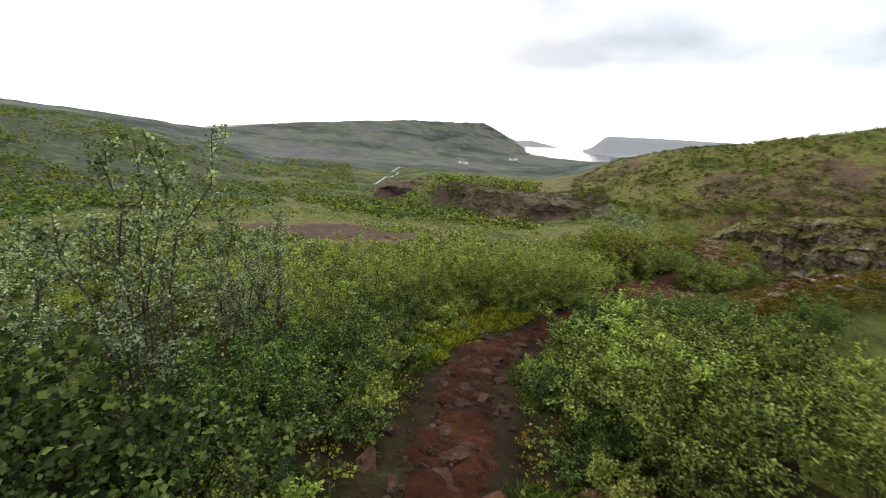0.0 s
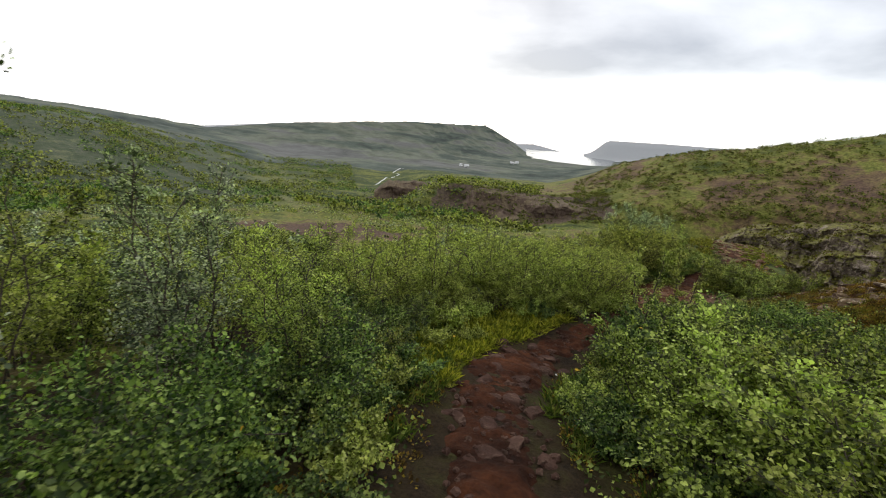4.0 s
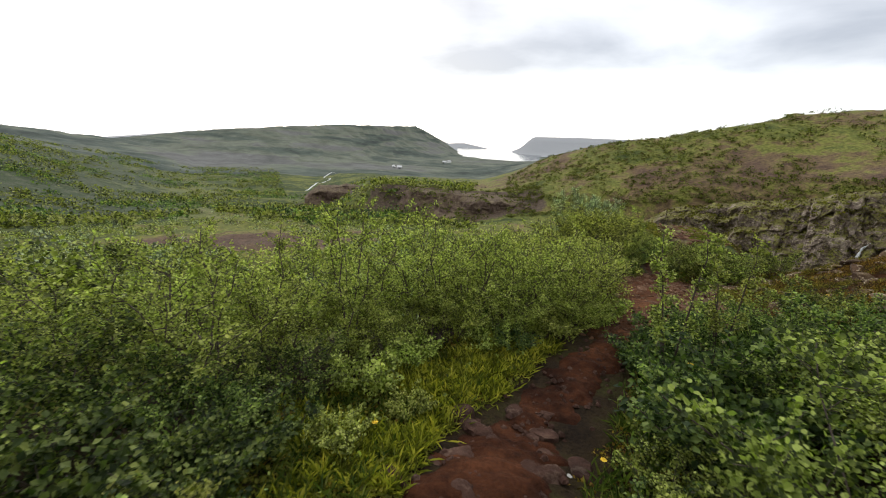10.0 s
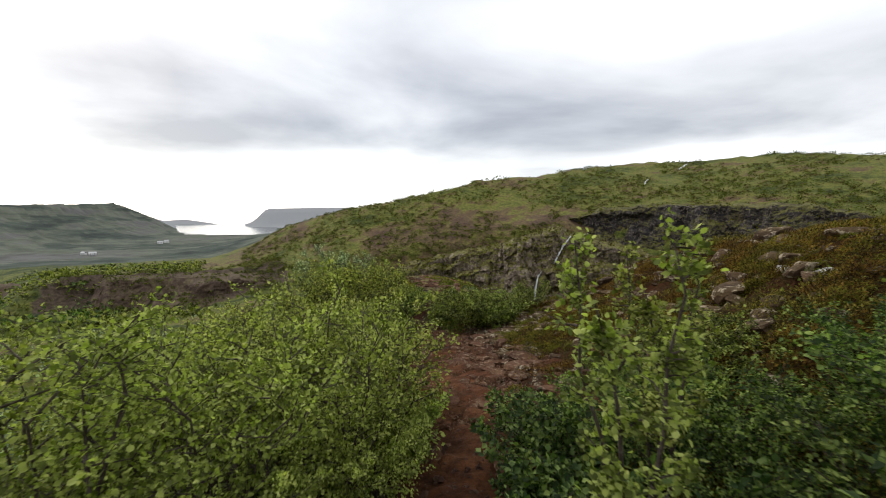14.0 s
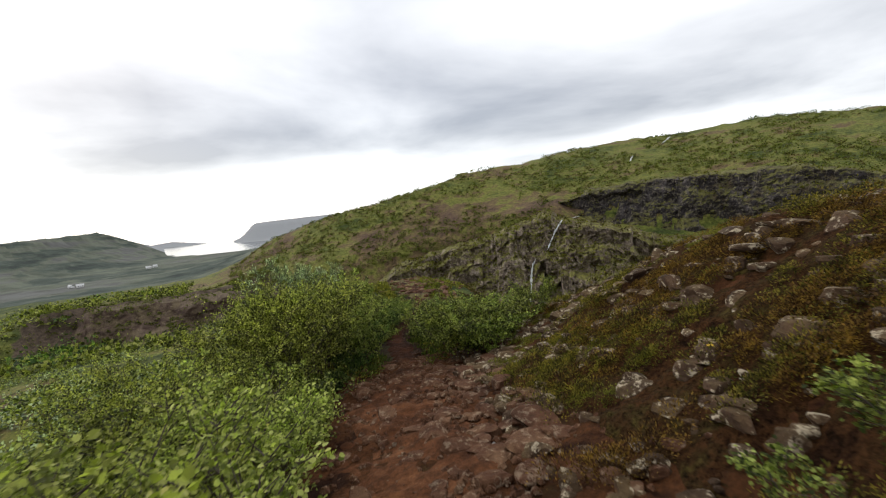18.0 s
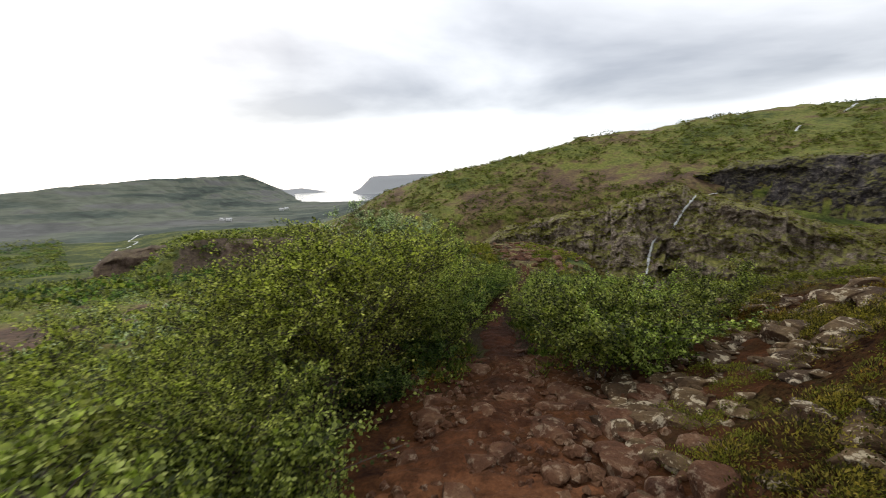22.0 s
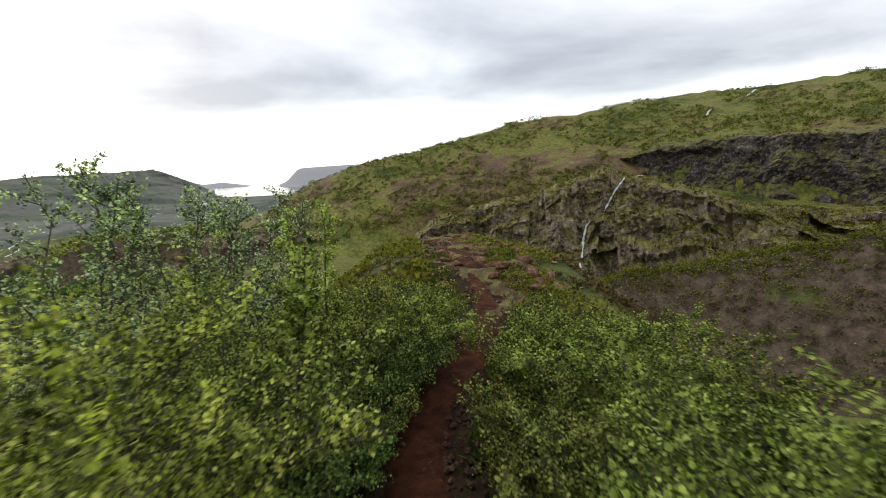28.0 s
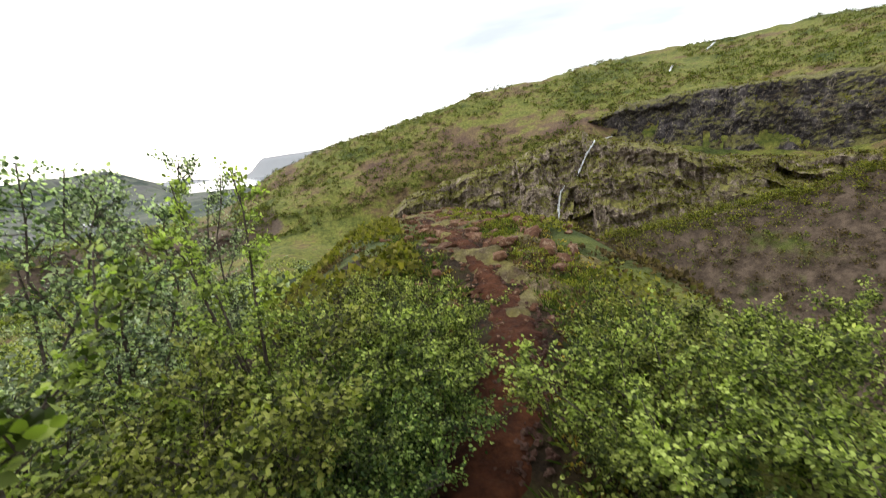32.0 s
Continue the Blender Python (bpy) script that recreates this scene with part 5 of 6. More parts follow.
# ---- stones ----
def stone_mesh(name, seed, flat, mat, fine=3):
    """An angular block: a rough ball cut by several planes, edges worn."""
    r = np.random.default_rng(seed)
    bm = bmesh.new()
    bmesh.ops.create_icosphere(bm, subdivisions=fine, radius=1.0)
    planes = []
    for _ in range(9):
        v = r.normal(0, 1, 3)
        planes.append((v / np.linalg.norm(v), r.uniform(0.46, 0.8)))
    planes.append((np.array([0, 0, 1.0]), 0.62))
    for vert in bm.verts:
        p = np.array(vert.co)
        for nrm, dist in planes:
            over = p @ nrm - dist
            if over > 0:
                p = p - nrm * over
        p = p * (1 + 0.04 * noise.noise(Vector(p * 2.2 + seed)) + 0.04 * noise.noise(Vector(p * 6 + seed)) + 0.03 * noise.noise(Vector(p * 13 + seed)))
        vert.co = (p[0], p[1], p[2] * flat)
    me = bpy.data.meshes.new(name)
    bm.to_mesh(me)
    bm.free()
    me.materials.append(mat)
    return me


DAMP_STONES = [stone_mesh("stone", 46 + k, f, DAMP_STONE) for k, f in enumerate((0.55, 0.7, 0.45, 0.8, 0.6))]
STONES = [stone_mesh("stone", 40 + k, f, STONE) for k, f in enumerate((0.55, 0.7, 0.45, 0.85, 0.6, 0.5))]
BOULDERS = [stone_mesh("boulder", 60 + k, f, ROCK) for k, f in enumerate((0.6, 0.8, 0.5, 0.7, 0.45, 0.65))]
WHITE = [stone_mesh("pale_stone", 80 + k, f, PALE) for k, f in enumerate((0.6, 0.7))]


def put_stone(name, meshes, which, x, y, size, turn, label, group, stretch=1.0, sink=0.35, tilt=0.0):
    ob = new(name, meshes[which % len(meshes)])
    ob.matrix_world = pose(x, y, float(land_z(x, y)) + size * (0.5 - sink) * 0.7, tilt, tilt * 0.6, turn) @ Matrix.Diagonal((size * stretch, size / stretch ** 0.5, size, 1))
    return tagged(ob, label, "stone", group)


EARTHY = "reddish-brown angular stone half sunk in the path"
LICHEN = "grey-brown boulder spotted with pale lichen"
GREY = "grey angular stone lying on bare earth"
for x, y, size, which, turn, label in (
        (2.73, 12.28, 0.17, 3, 20, "square grey-brown block standing on the path"), (3.24, 13.51, 0.15, 1, 60, "pointed grey stone beside a shrub"), (1.96, 11.99, 0.17, 0, 40, EARTHY), (2.31, 11.82, 0.15, 2, 95, EARTHY),
        (1.62, 11.61, 0.2, 4, 10, EARTHY), (2.49, 12.74, 0.14, 5, 130, EARTHY), (2.33, 13.27, 0.13, 0, 70, EARTHY), (2.93, 13.06, 0.13, 2, 20, EARTHY), (0.58, 8.44, 0.16, 4, 15, EARTHY), (1.09, 9.73, 0.12, 1, 80, EARTHY)):
    put_stone("stone", STONES, which, x, y, size, turn, label, "stones on the path", 1.15, 0.3)
for x, y, size, which, turn in ((3.56, 8.49, 0.55, 0, 20), (4.04, 9.00, 0.6, 3, 70), (4.36, 8.49, 0.55, 2, 130), (3.77, 8.03, 0.45, 4, 95), (4.71, 9.22, 0.5, 1, 10), (3.41, 9.22, 0.4, 5, 55), (3.64, 11.46, 0.2, 0, 30), (3.89, 12.91, 0.27, 4, 75), (6.42, 14.45, 0.35, 2, 20), (6.06, 14.76, 0.32, 4, 100), (3.88, 8.71, 0.45, 3, 10), (3.89, 10.31, 0.3, 0, 80),
                                (7.01, 14.87, 0.4, 5, 40), (3.52, 13.79, 0.24, 2, 15), (4.42, 13.49, 0.36, 4, 65), (5.00, 14.05, 0.34, 0, 120), (3.45, 12.20, 0.2, 5, 160), (4.75, 12.41, 0.25, 3, 30), (5.43, 13.16, 0.3, 2, 85),
                                (4.82, 10.74, 0.3, 1, 25), (4.24, 9.66, 0.28, 5, 70), (5.21, 9.22, 0.42, 0, 140), (5.75, 11.21, 0.36, 4, 55), (2.95, 9.80, 0.18, 2, 35), (3.70, 14.13, 0.3, 4, 50), (5.59, 14.31, 0.4, 4, 5)):
    put_stone("boulder", BOULDERS, which, x, y, size * (0.34 if size > 0.3 else 0.45), turn, LICHEN, "lichen-spotted boulders on the bank", 1.25, 0.1)
for x, y, size, which, turn in ((2.73, 13.92, 0.055, 0, 0), (1.06, 9.66, 0.03, 1, 40), (2.00, 11.16, 0.035, 0, 70), (6.33, 14.39, 0.09, 1, 20), (3.73, 8.71, 0.11, 0, 30), (3.44, 8.24, 0.09, 1, 100), (4.18, 8.79, 0.1, 1, 60), (3.91, 9.22, 0.08, 0, 10), (-0.60, 5.83, 0.02, 0, 0)):
    put_stone("pale_stone", WHITE, which, x, y, size, turn, "small chalk-white stone on brown earth", "white stones", 1.2, 0.15)


def rubble(name, sources, spots, label, seed):
    """Many small angular stones, half sunk, joined into one mesh: spots are rows of x, y and size."""
    g = np.random.default_rng(seed)
    shapes = []
    for me in sources:
        v = np.zeros(len(me.vertices) * 3)
        me.vertices.foreach_get("co", v)
        shapes.append((v.reshape(-1, 3), [tuple(p.vertices) for p in me.polygons]))
    verts, faces, base = [], [], 0
    for x, y, size in spots:
        v, f = shapes[int(g.integers(0, len(shapes)))]
        a, st = g.uniform(0, 6.28), g.uniform(0.8, 1.5)
        q = v * np.array([size * st, size / st ** 0.5, size])
        q = np.stack([q[:, 0] * math.cos(a) - q[:, 1] * math.sin(a), q[:, 0] * math.sin(a) + q[:, 1] * math.cos(a), q[:, 2] + q[:, 0] * g.normal(0, 0.2)], 1)
        verts.append(q + np.array([x, y, float(land_z(x, y)) + size * 0.25]))
        faces += [tuple(i + base for i in p) for p in f]
        base += len(v)
    ob = new(name, mesh_from(name, np.vstack(verts), faces, sources[0].materials[0], False))
    return tagged(ob, label, "stones", kind="stuff")


rs = np.random.default_rng(21)
for k in range(130):
    y = rs.uniform(9.6, 15.0)
    d = rs.normal(0.35, 0.75)
    if d < -0.75 or d > 2.4:
        continue
    x = float(path_x(y)) + d
    put_stone("stone", STONES, int(rs.integers(0, 6)), x, y, (0.035 + 0.13 * rs.uniform(0, 1) ** 2.2) * (1 + 0.4 * (d > 0.6)), rs.uniform(0, 360), EARTHY if d < 0.8 else GREY, "stones on the path", rs.uniform(0.9, 1.5), 0.42, rs.uniform(-10, 10))
for k in range(70):
    y = rs.uniform(-0.4, 6.6)
    x = float(path_x(y)) + rs.normal(0.0, 0.26)
    put_stone("stone", DAMP_STONES, int(rs.integers(0, 5)), x, y, rs.uniform(0.05, 0.13), rs.uniform(0, 360), EARTHY, "stones on the path", rs.uniform(0.9, 1.5), 0.4, rs.uniform(-8, 8))
for k in range(26):
    y = rs.uniform(0.4, 2.8)
    x = float(path_x(y)) + rs.uniform(0.3, 1.9)
    put_stone("stone", STONES, int(rs.integers(0, 6)), x, y, rs.uniform(0.04, 0.11), rs.uniform(0, 360), GREY, "stones beside the path", rs.uniform(0.9, 1.5), 0.35, rs.uniform(-10, 10))
for k in range(50):
    y = rs.uniform(12.8, 15.2)
    x = float(path_x(y)) + rs.uniform(0.9, 3.2)
    put_stone("boulder", BOULDERS, int(rs.integers(0, 6)), x, y, rs.uniform(0.05, 0.12), rs.uniform(0, 360), "flat lichen-spotted slab on bare earth", "lichen-spotted boulders on the bank", rs.uniform(1.1, 1.6), 0.3, rs.uniform(-10, 10))
for k in range(190):
    y = rs.uniform(7.7, 15.5)
    d = 0.9 + 4.6 * rs.uniform(0, 1)
    x = float(path_x(y)) + d
    put_stone("boulder", BOULDERS, int(rs.integers(0, 6)), x, y, 0.07 + (0.16 if d > 2.4 else 0.06) * rs.uniform(0, 1) ** 2.0, rs.uniform(0, 360), LICHEN, "lichen-spotted boulders on the bank", rs.uniform(1.0, 1.5), -0.05, rs.uniform(-14, 14))
for k in range(70):
    y = rs.uniform(10.2, 14.2)
    x = float(path_x(y)) + rs.uniform(-0.6, 1.3)
    put_stone("stone", STONES, int(rs.integers(0, 6)), x, y, 0.06 + 0.09 * rs.uniform(0, 1) ** 1.5, rs.uniform(0, 360), EARTHY, "stones on the path", rs.uniform(0.9, 1.4), 0.22, rs.uniform(-14, 14))
RUBBLE = [stone_mesh("rubble", 90 + k, f, ROCK, 2) for k, f in enumerate((0.55, 0.7, 0.5, 0.8))]
CHIPS = [stone_mesh("chips", 95 + k, f, STONE, 2) for k, f in enumerate((0.5, 0.65, 0.45, 0.75))]


def bank_spots(count, inner, outer, sizes, seed):
    g = np.random.default_rng(seed)
    y = g.uniform(7.8, 15.6, count)
    d = inner + (outer - inner) * g.uniform(0, 1, count) ** 1.2
    return np.stack([path_x(y) + d, y, sizes[0] + (sizes[1] - sizes[0]) * g.uniform(0, 1, count) ** 2.5], 1)


rubble("rubble", RUBBLE, bank_spots(900, 0.8, 5.8, (0.03, 0.15), 71), "small lichen-spotted stones scattered over the bank", 72)
rubble("rubble", CHIPS, bank_spots(300, -0.7, 1.4, (0.025, 0.085), 73)[60:], "reddish-brown stone chips trodden into bare earth", 74)


def knoll_spots(count, seed):
    g = np.random.default_rng(seed)
    y = g.uniform(20.8, 31.5, count)
    d = g.normal(0.4, 0.9, count)
    keep = np.abs(d) > 0.22
    return np.stack([path_x(y) + d, y, 0.03 + 0.17 * g.uniform(0, 1, count) ** 2.4], 1)[keep]


rubble("rubble", CHIPS, knoll_spots(420, 75), "small brown stones strewn over the knoll", 76)


# ---- grass, herbs, moss ----
def cover(name, count, region, mat, sizes, accept, label, category, upright, seed, shape=LEAF_SHAPE, spread=0.0):
    """Low plants strewn over a stretch of ground, too many to count."""
    g = np.random.default_rng(seed)
    x, y = g.uniform(region[0], region[1], count * 4), g.uniform(region[2], region[3], count * 4)
    ok = accept(x, y)
    x, y = x[ok][:count], y[ok][:count]
    if spread:
        x, y = np.repeat(x, 9), np.repeat(y, 9)
        x, y = x + g.normal(0, spread, len(x)), y + g.normal(0, spread, len(y))
    n = len(x)
    size = g.uniform(*sizes, n)
    places = np.stack([x, y, land_z(x, y) + (0.0 if shape is not LEAF_SHAPE else 1.0) * size * g.uniform(0.1, 1.6, n) * upright], 1)
    ways = np.stack([g.normal(0, 1, n), g.normal(0, 1, n), g.normal(upright, 0.4, n)], 1)
    ob = new(name, leaves_mesh(name, places, ways, size, mat, g, shape))
    return tagged(ob, label, category, kind="stuff")


def off_path(x, y, a, b):
    d = np.abs(x - path_x(y))
    return (d > a) & (d < b)


cover("grass", 2600, (-4, 1.5, -2, 8.5), GRASS, (0.06, 0.15), lambda x, y: off_path(x, y, np.interp(y, [0, 5, 6, 8], [0.42, 0.5, 0.62, 0.4]), 1.4) & (rough(x, y, 1.3, 0.5) > -0.1), "fresh green grass in tufts along the path", "grass", 1.5, 3, BLADE_SHAPE, 0.035)
cover("grass", 1500, (0, 7, 14.5, 25), GRASS, (0.06, 0.15), lambda x, y: off_path(x, y, 0.33, 1.2) & (rough(x, y, 1.3, 0.5) > -0.1), "fresh green grass in tufts along the path", "grass", 1.5, 4, BLADE_SHAPE, 0.035)
cover("bright_grass", 1300, (-3.4, -0.4, 4.5, 7.8), BRIGHT, (0.05, 0.16), lambda x, y: (x < path_x(y) - 0.42) & (x > path_x(y) - 1.45 + 0.4 * rough(x, y, 1.7, 0.4)) & (rough(x, y, 2.6, 1.4) > -0.35), "yellow-green grass and moss at the path's bend", "grass", 1.4, 5, BLADE_SHAPE, 0.03)
cover("herbs", 26000, (-6, 3.5, -3, 9.5), LEAF, (0.025, 0.05), lambda x, y: off_path(x, y, np.interp(y, [0, 5, 6, 8], [0.5, 0.55, 0.7, 0.4]), 5.0) & ~((x - path_x(y) > 0.6) & (y > 8.6)), "low green herbs and seedlings under the shrubs", "herbs", 1.0, 6)
cover("herbs", 15000, (-3, 6, 10.2, 23), LEAF, (0.025, 0.05), lambda x, y: (off_path(x, y, 0.42, 3.5)) & ~((x - path_x(y) > 0.2) & (y < 15)) & ~((y < 14) & (x - path_x(y) > -0.9)), "low green herbs and seedlings under the shrubs", "herbs", 1.0, 7)
cover("bright_moss", 16000, (-3.4, -0.4, 4.4, 7.9), BRIGHT_MOSS, (0.015, 0.035), lambda x, y: (x < path_x(y) - 0.4) & (x > path_x(y) - 1.6), "soft yellow-green moss at the path's bend", "moss", 0.8, 15)


def cushions(name, clumps, each, region, accept, radius, leaf, mat, label, category, seed, lift=0.0, shape=LEAF_SHAPE):
    """Low rounded cushions of small leaves, close together."""
    g = np.random.default_rng(seed)
    x, y = g.uniform(region[0], region[1], clumps * 5), g.uniform(region[2], region[3], clumps * 5)
    ok = accept(x, y)
    x, y = x[ok][:clumps], y[ok][:clumps]
    size = g.uniform(0.5, 1.4, len(x)) * radius
    k = np.repeat(np.arange(len(x)), each)
    v = g.normal(0, 1, (len(k), 3))
    v /= np.linalg.norm(v, axis=1, keepdims=True)
    v[:, 2] = np.abs(v[:, 2]) * 0.6
    v *= (g.uniform(0.55, 1.0, len(k)) * size[k])[:, None]
    px, py = x[k] + v[:, 0], y[k] + v[:, 1]
    places = np.stack([px, py, land_z(px, py) + v[:, 2] + lift], 1)
    ob = new(name, leaves_mesh(name, places, v + g.normal(0, 0.35 * radius, v.shape) + np.array([0, 0, 0.4 * radius]), leaf * g.uniform(0.6, 1.3, len(k)), mat, g, shape))
    return tagged(ob, label, category, kind="stuff")


def on_bank(x, y, inner=1.0, outer=6.0):
    d = x - path_x(y)
    return (d > inner + 0.5 * rough(x, y, 1.2, 0.8)) & (d < outer)


SPRIG = LEAF_SHAPE * np.array([1.0, 0.5, 1.0])


def grown(x, y):
    """Where the bank is covered: not on the trodden ground, nor on the slabs."""
    d = x - path_x(y)
    return on_bank(x, y) & ~((y > 13.0) & (y < 14.9) & (d < 2.8)) & ~((y > 11.2) & (y < 13.1) & (d < 1.2))


cushions("heather", 460, 330, (1.0, 9.0, 7.1, 15.4), lambda x, y: grown(x, y) & (rough(x, y, 1.7, 0.2) > 0.05), 0.18, 0.024, MOSS_TUFT, "brown heather among the rocks", "heather", 8, 0.045, SPRIG)
cushions("heather", 460, 330, (1.0, 9.0, 7.1, 15.4), lambda x, y: grown(x, y) & (rough(x, y, 1.6, 2.2) > 0.05), 0.19, 0.024, BANK_GREEN, "olive-green heath cushions on the stony bank", "heather", 18, 0.045, SPRIG)
cushions("heather", 700, 30, (-3.5, 2.4, -1.5, 8.0), lambda x, y: off_path(x, y, 0.5, 1.5), 0.08, 0.025, MOSS_TUFT, "brown moss and litter along the path edge", "moss", 28)
cushions("heather", 500, 30, (0.5, 7.5, 14.5, 23), lambda x, y: off_path(x, y, 0.42, 1.4), 0.08, 0.025, MOSS_TUFT, "brown moss and litter along the path edge", "moss", 29)
cushions("gully_heath", 1400, 30, (5.5, 22, 15, 30), lambda x, y: (x - path_x(y) > 2.2) & (rough(x, y, 0.5, 1.2) > -0.1), 0.3, 0.08, DRY_LEAF, "withered brown heath on the gully side", "heath", 38)
cushions("knoll_heath", 500, 30, (2.5, 11.5, 19.9, 33), lambda x, y: (np.abs(x - path_x(y)) > 0.35) & (rough(x, y, 0.8, 1.2) > 0.0), 0.16, 0.05, DRY_LEAF, "withered brown heath on the knoll", "heath", 39)
cushions("moss", 260, 240, (1.0, 9.0, 7.1, 15.4), lambda x, y: on_bank(x, y, 0.9) & (rough(x, y, 1.3, 1.4) > 0.03), 0.13, 0.018, BRIGHT_MOSS, "yellow-green moss cushions between stones", "moss", 9, 0.04, SPRIG)
cushions("moss", 190, 160, (3.5, 9.5, 20.4, 29), lambda x, y: (x - path_x(y) > 0.42) & (x - path_x(y) < 1.05 + 0.3 * rough(x, y, 0.8, 0.7)), 0.13, 0.03, BRIGHT_MOSS, "bright yellow-green moss cushions along the knoll path", "moss", 12, 0.03, SPRIG)
cover("moss", 12000, (3.5, 11.5, 19.9, 34), BRIGHT_MOSS, (0.03, 0.08), lambda x, y: (x - path_x(y) > 1.1) & (x - path_x(y) < 2.1) & (rough(x, y, 0.9, 2.4) > -0.2), "bright yellow-green moss along the knoll's edge", "moss", 0.9, 10)
cover("moss", 5000, (1.5, 8, 21.4, 33), BRIGHT_MOSS, (0.06, 0.14), lambda x, y: (x - path_x(y) < -0.8) & (x - path_x(y) > -3.5) & (rough(x, y, 0.9, 1.4) > 0.0), "yellow-green moss and grass on the knoll", "moss", 0.9, 11)


def scrub(name, clumps, each, sampler, radius, leaf, mat, label, seed):
    """Far scrub: low uneven clumps of foliage strewn over a slope."""
    g = np.random.default_rng(seed)
    az, r = sampler(g, clumps)
    clumps = len(az)
    x, y = OX + r * np.sin(np.radians(az)), OY + r * np.cos(np.radians(az))
    size = g.uniform(0.5, 1.3, clumps) * radius
    k = np.repeat(np.arange(clumps), each)
    v = g.normal(0, 1, (len(k), 3))
    v /= np.linalg.norm(v, axis=1, keepdims=True)
    v[:, 2] = np.abs(v[:, 2]) * 0.75
    v *= (g.uniform(0.35, 1.0, len(k)) * size[k])[:, None]
    base = np.stack([x, y, land_z(x, y)], 1)
    places = base[k] + v
    ways = v + g.normal(0, 0.5 * radius, v.shape)
    ob = new(name, leaves_mesh(name, places, ways, leaf * g.uniform(0.6, 1.3, len(k)), mat, g))
    return tagged(ob, label, "scrub", kind="stuff")


def patchy(az, r, scale, level):
    return rough(np.sin(np.radians(az)) * r, np.cos(np.radians(az)) * r, scale, 5.0) > level


def valley_spots(g, n):
    az, r = g.uniform(-85, 4, n * 5), 14 * np.exp(g.uniform(0, 2.2, n * 5))
    heath = (az > -52) & (az < -6) & (r > 24) & (r < 70)
    ok = patchy(az, r, 0.07, -0.4) & ~((az > -22) & (r > 95)) & (~heath | patchy(az, r, 0.11, 0.25))
    return az[ok][:n], r[ok][:n]


def hill_spots(g, n):
    az, r = g.uniform(-4, 78, n * 4), 108 + 87 * g.uniform(0, 1, n * 4) ** 1.3
    ok = patchy(az, r, 0.09, -0.35) & ~((az > 38) & (r < 122))
    return az[ok][:n], r[ok][:n]


def gully_spots(g, n):
    az, r = g.uniform(22, 84, n * 4), g.uniform(18, 62, n * 4)
    ok = patchy(az, r, 0.12, -0.1)
    return az[ok][:n], r[ok][:n]


def gully_rim(g, n):
    az = g.uniform(33, 72, n)
    return az, 45.2 + g.normal(0, 1.3, n)


def far_spots(g, n):
    az, r = g.uniform(-82, -8, n * 3), g.uniform(80, 520, n * 3)
    ok = patchy(az, r, 0.05, -0.2) & ~((az > -33) & (r > 240))
    return az[ok][:n], r[ok][:n]


def far_woods(g, n):
    az, r = g.uniform(-82, -12, n * 6), g.uniform(70, 480, n * 6)
    ok = patchy(az, r, 0.06, 0.3) & ~((az > -33) & (r > 240))
    return az[ok][:n], r[ok][:n]


scrub("valley_scrub", 3000, 28, valley_spots, 0.95, 0.24, LEAF, "dense green willow and birch scrub filling the valley slope", 31)
scrub("valley_scrub", 1200, 28, valley_spots, 0.8, 0.24, LEAF_YELLOW, "yellow-green scrub on the valley slope", 32)
scrub("valley_scrub", 1900, 28, valley_spots, 0.9, 0.22, LEAF_GREY, "grey-green willow scrub on the valley slope", 33)
scrub("hillside_scrub", 4200, 22, hill_spots, 0.95, 0.34, HEATH_LEAF, "low green scrub in drifts over the hillside", 34)
scrub("hillside_heath", 1500, 22, hill_spots, 0.8, 0.3, DRY_LEAF, "brown heath between the green on the hillside", 41)
def gorge_spots(g, n):
    return g.uniform(-25, 9, n), g.uniform(116, 136, n)


scrub("gorge_scrub", 420, 26, gorge_spots, 1.0, 0.32, HEATH_LEAF, "low green scrub along the gorge's edge", 40)
scrub("gully_scrub", 1500, 30, gully_spots, 0.5, 0.13, DRY_LEAF, "withered brown heath on the gully side", 36)
scrub("gully_scrub", 1100, 30, gully_spots, 0.5, 0.13, HEATH_LEAF, "low green heath on the gully side", 37)
scrub("gully_moss", 900, 30, gully_rim, 0.6, 0.14, CLIFF_MOSS, "yellow-green moss along the gully's rim", 38)
scrub("far_scrub", 5200, 16, far_spots, 2.2, 0.8, LEAF, "green birch thicket on the valley floor", 35)
scrub("far_scrub", 1700, 18, far_woods, 2.6, 0.8, LEAF_DARK, "dark green birch wood in patches on the valley floor", 42)


def ledge_growth(name, source, count, leaf, mat, label, seed):
    """Moss on the ledges of a cliff, where its faces look up."""
    g = np.random.default_rng(seed)
    me = bpy.data.objects[source].data
    normal, centre = np.zeros(len(me.polygons) * 3), np.zeros(len(me.polygons) * 3)
    me.polygons.foreach_get("normal", normal)
    me.polygons.foreach_get("center", centre)
    normal, centre = normal.reshape(-1, 3), centre.reshape(-1, 3)
    flat = np.nonzero((np.abs(normal[:, 2]) > 0.72) & (rough(centre[:, 0], centre[:, 1] + centre[:, 2], 0.3, seed) > -0.2))[0]
    spot = centre[g.choice(flat, count)]
    places = np.repeat(spot, 8, 0) + g.normal(0, 0.22, (count * 8, 3)) * np.array([1, 1, 0.5])
    ways = g.normal(0, 1, places.shape) + np.array([0, 0, 0.6])
    ob = new(name, leaves_mesh(name, places, ways, leaf * g.uniform(0.6, 1.3, len(places)), mat, g))
    return tagged(ob, label, "moss", kind="stuff")


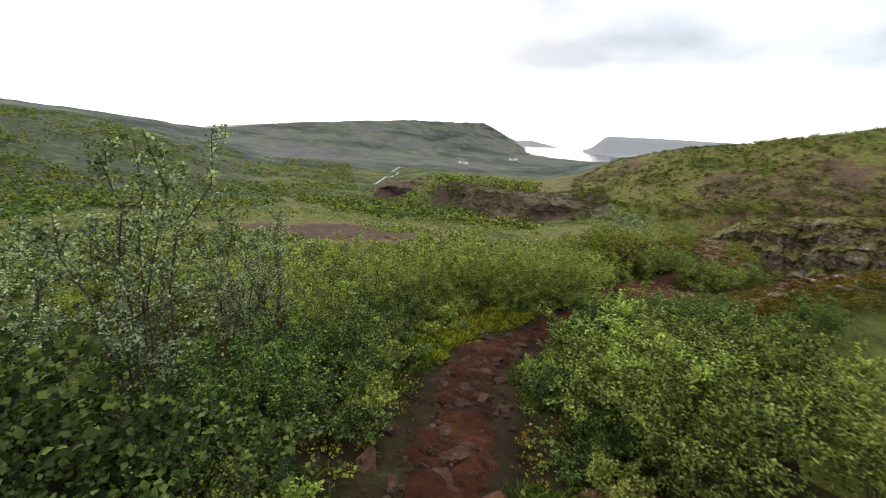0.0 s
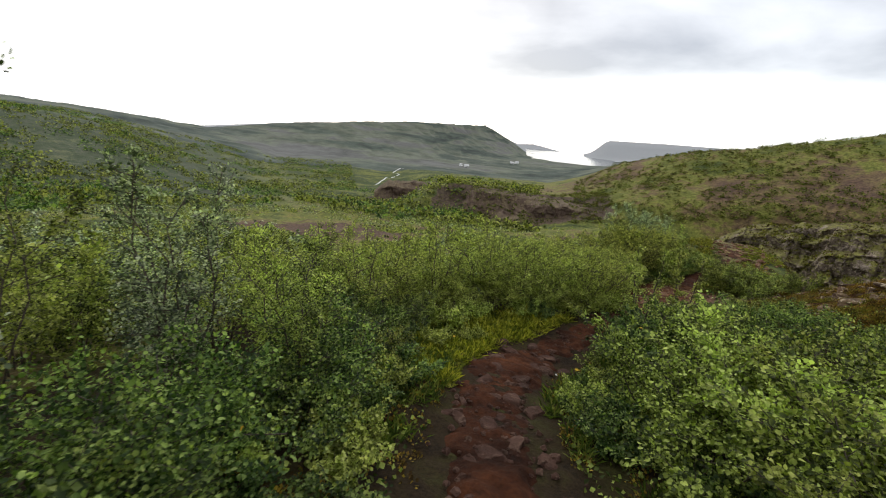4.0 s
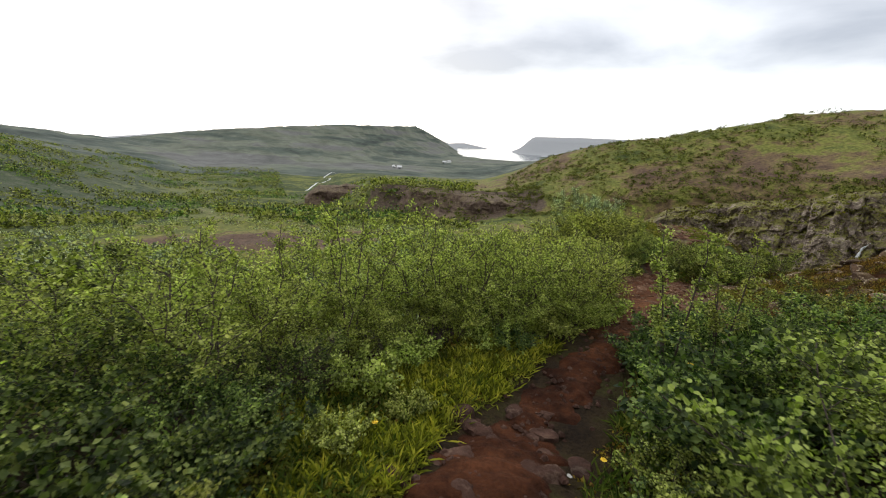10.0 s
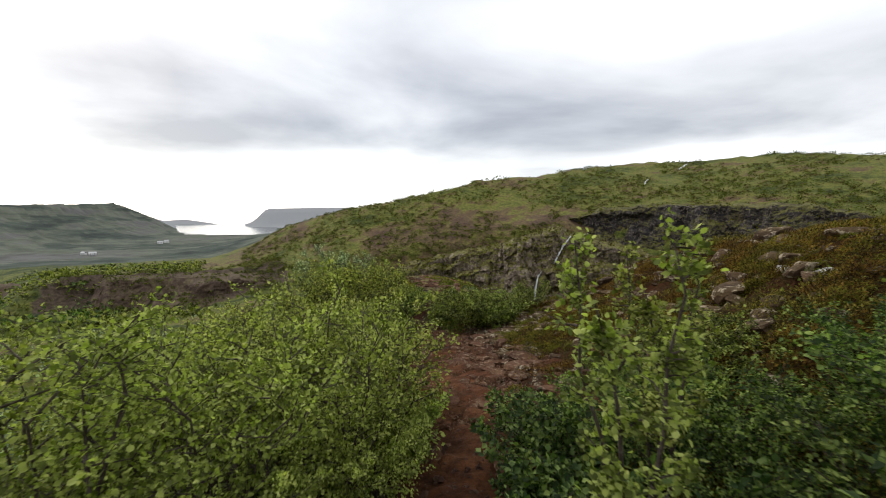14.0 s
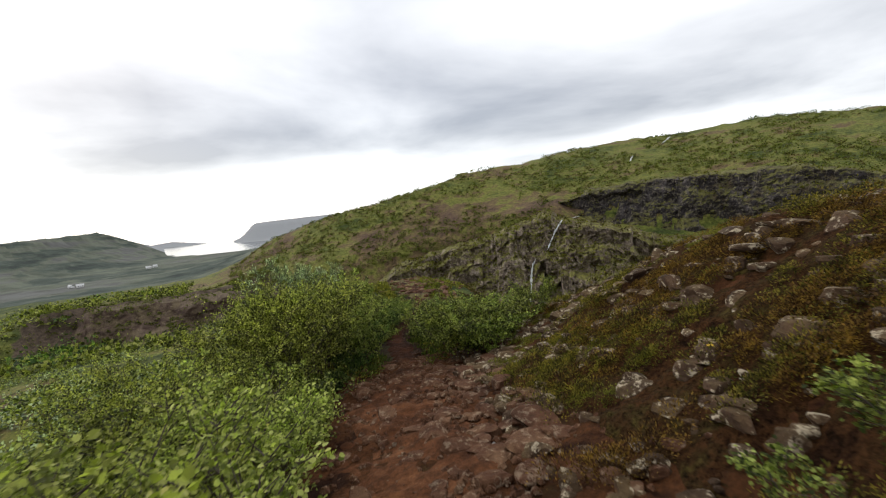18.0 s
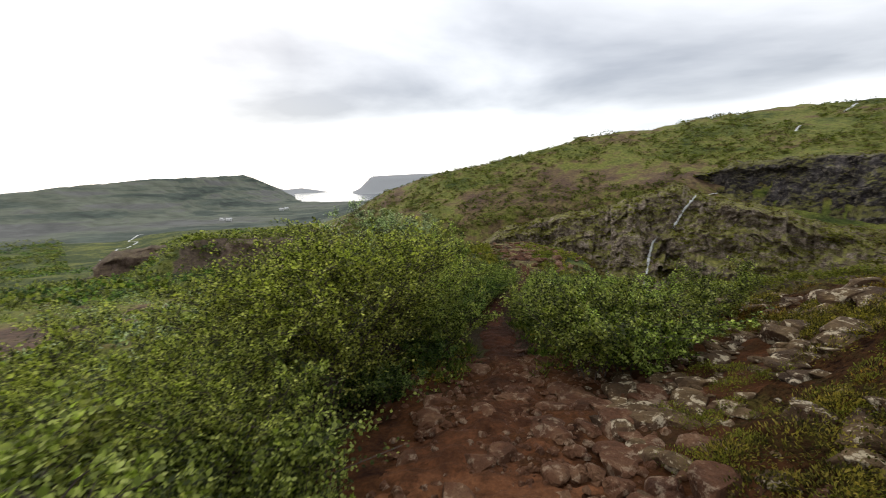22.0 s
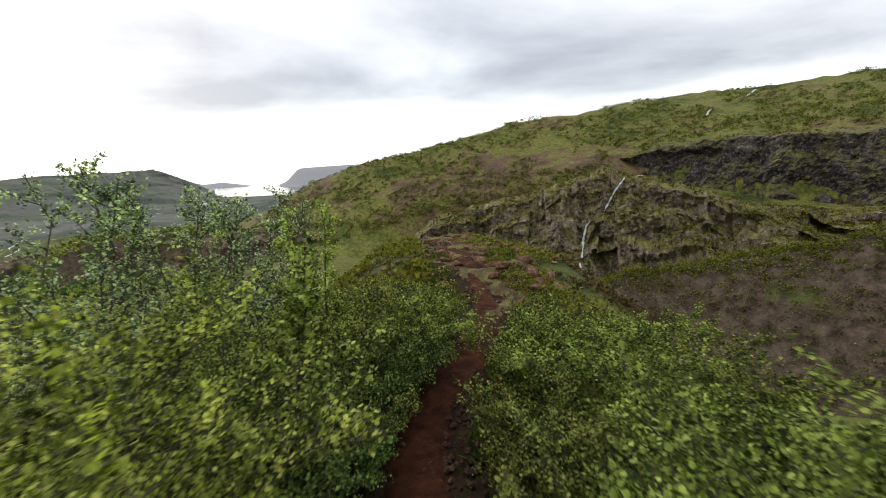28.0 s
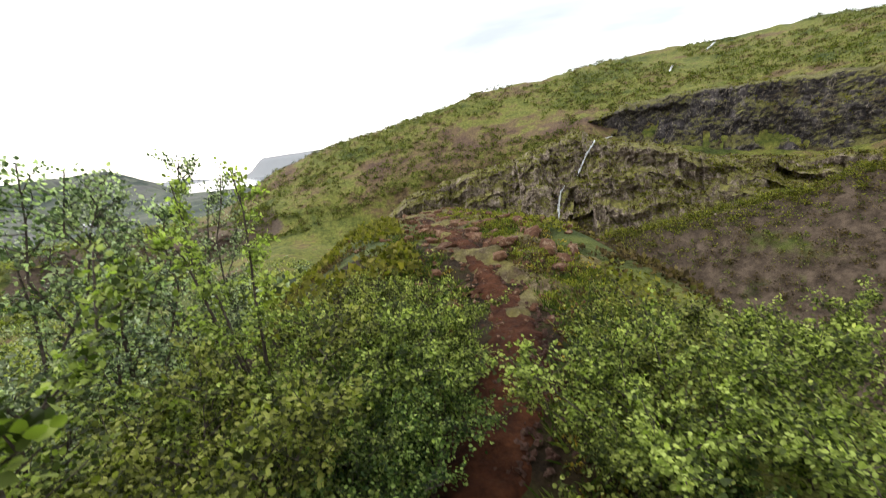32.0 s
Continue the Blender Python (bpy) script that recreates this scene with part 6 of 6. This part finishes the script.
ledge_growth("cliff_moss", "cliff_lower", 3800, 0.34, CLIFF_MOSS, "yellow-green moss on the cliff's ledges", 51)
ledge_growth("cliff_heath", "cliff_lower", 1800, 0.34, DRY_LEAF, "brown withered heath on the cliff's ledges", 52)
ledge_growth("cliff_moss", "cliff_upper", 700, 0.34, CLIFF_MOSS, "moss along the dark wall's ledges", 53)
ledge_growth("gorge_heath", "gorge_wall", 900, 0.4, HEATH_LEAF, "green heath creeping down the gorge wall", 54)


# ---- flowers ----
def petal_material():
    return plain_material("yellow_petals", (0.75, 0.5, 0.03), 0.6)


PETAL = petal_material()


def flower(x, y, height, turn):
    base = new("yellow_flower")
    base.matrix_world = pose(x, y, float(land_z(x, y)), 0, 0, turn)
    verts, faces = [], []
    tube(verts, faces, [(0, 0, -0.02), (0.01, 0, height * 0.5), (0.03, 0.01, height)], 0.003, 0.002, 4)
    part("stem", mesh_from("stem", verts, faces, GRASS), base)
    g = np.random.default_rng(int(turn) + 3)
    a = np.arange(9) * 2 * math.pi / 9
    ways = np.stack([np.cos(a), np.sin(a), np.full(9, 0.3)], 1)
    part("petals", leaves_mesh("petals", np.tile([[0.03, 0.01, height]], (9, 1)), ways, np.full(9, 0.026), PETAL, g), base)
    return tagged(base, "small yellow flower on a thin stem", "flower", "yellow flowers")


for x, y, h in ((-1.92, 2.39, 0.3), (-1.75, 1.9, 0.22), (-0.35, 5.96, 0.1), (0.3, 6.7, 0.5), (-1.9, 5.7, 0.12), (3.3, 10.2, 0.12), (4.7, 11.7, 0.12)):
    flower(x, y, h, (x * 77 + y * 31) % 360)


def pebbles(name, count, y0, y1, spread, sizes, mat, label, seed):
    """Loose gravel: many small angular bits in one mesh."""
    g = np.random.default_rng(seed)
    y = g.uniform(y0, y1, count)
    x = path_x(y) + g.normal(0, spread, count) + 0.25 * (y > 9.6)
    shape = np.array([(1, 0, 0), (0.3, 0.95, 0.1), (-0.8, 0.6, 0), (-0.9, -0.5, 0.05), (0.2, -1, 0), (0.5, 0.2, 0.7), (-0.4, 0.3, 0.75), (-0.2, -0.5, 0.65)])
    faces = np.array([(0, 1, 5, 5), (1, 2, 6, 5), (2, 3, 7, 6), (3, 4, 7, 7), (4, 0, 5, 7), (5, 6, 7, 7)])
    size, turn = g.uniform(*sizes, count), g.uniform(0, 6.28, count)
    v = shape[None] * size[:, None, None] * g.uniform(0.7, 1.3, (count, 8, 3))
    c, n = np.cos(turn)[:, None], np.sin(turn)[:, None]
    px, py = v[..., 0] * c - v[..., 1] * n + x[:, None], v[..., 0] * n + v[..., 1] * c + y[:, None]
    pz = v[..., 2] + land_z(x, y)[:, None] + 0.025
    verts = np.stack([px, py, pz], -1).reshape(-1, 3)
    polys = []
    for k in range(count):
        for a in faces:
            f = [int(i) + 8 * k for i in a]
            polys.append(f[:3] if f[2] == f[3] else f)
    ob = new(name, mesh_from(name, verts, polys, mat, False))
    return tagged(ob, label, "gravel", kind="stuff")


pebbles("gravel", 900, -1.0, 9.4, 0.22, (0.01, 0.035), DAMP_STONE, "small reddish stones trodden into the path", 61)
pebbles("gravel", 1700, 9.4, 15.1, 0.6, (0.01, 0.045), STONE, "small reddish-brown stones strewn over bare earth", 62)
pebbles("gravel", 600, 20.0, 29.4, 0.38, (0.015, 0.055), STONE, "loose brown stones on the knoll", 64)
pebbles("gravel", 1500, 15.1, 26.4, 0.16, (0.008, 0.03), DAMP_STONE, "small brown stones on the path", 63)
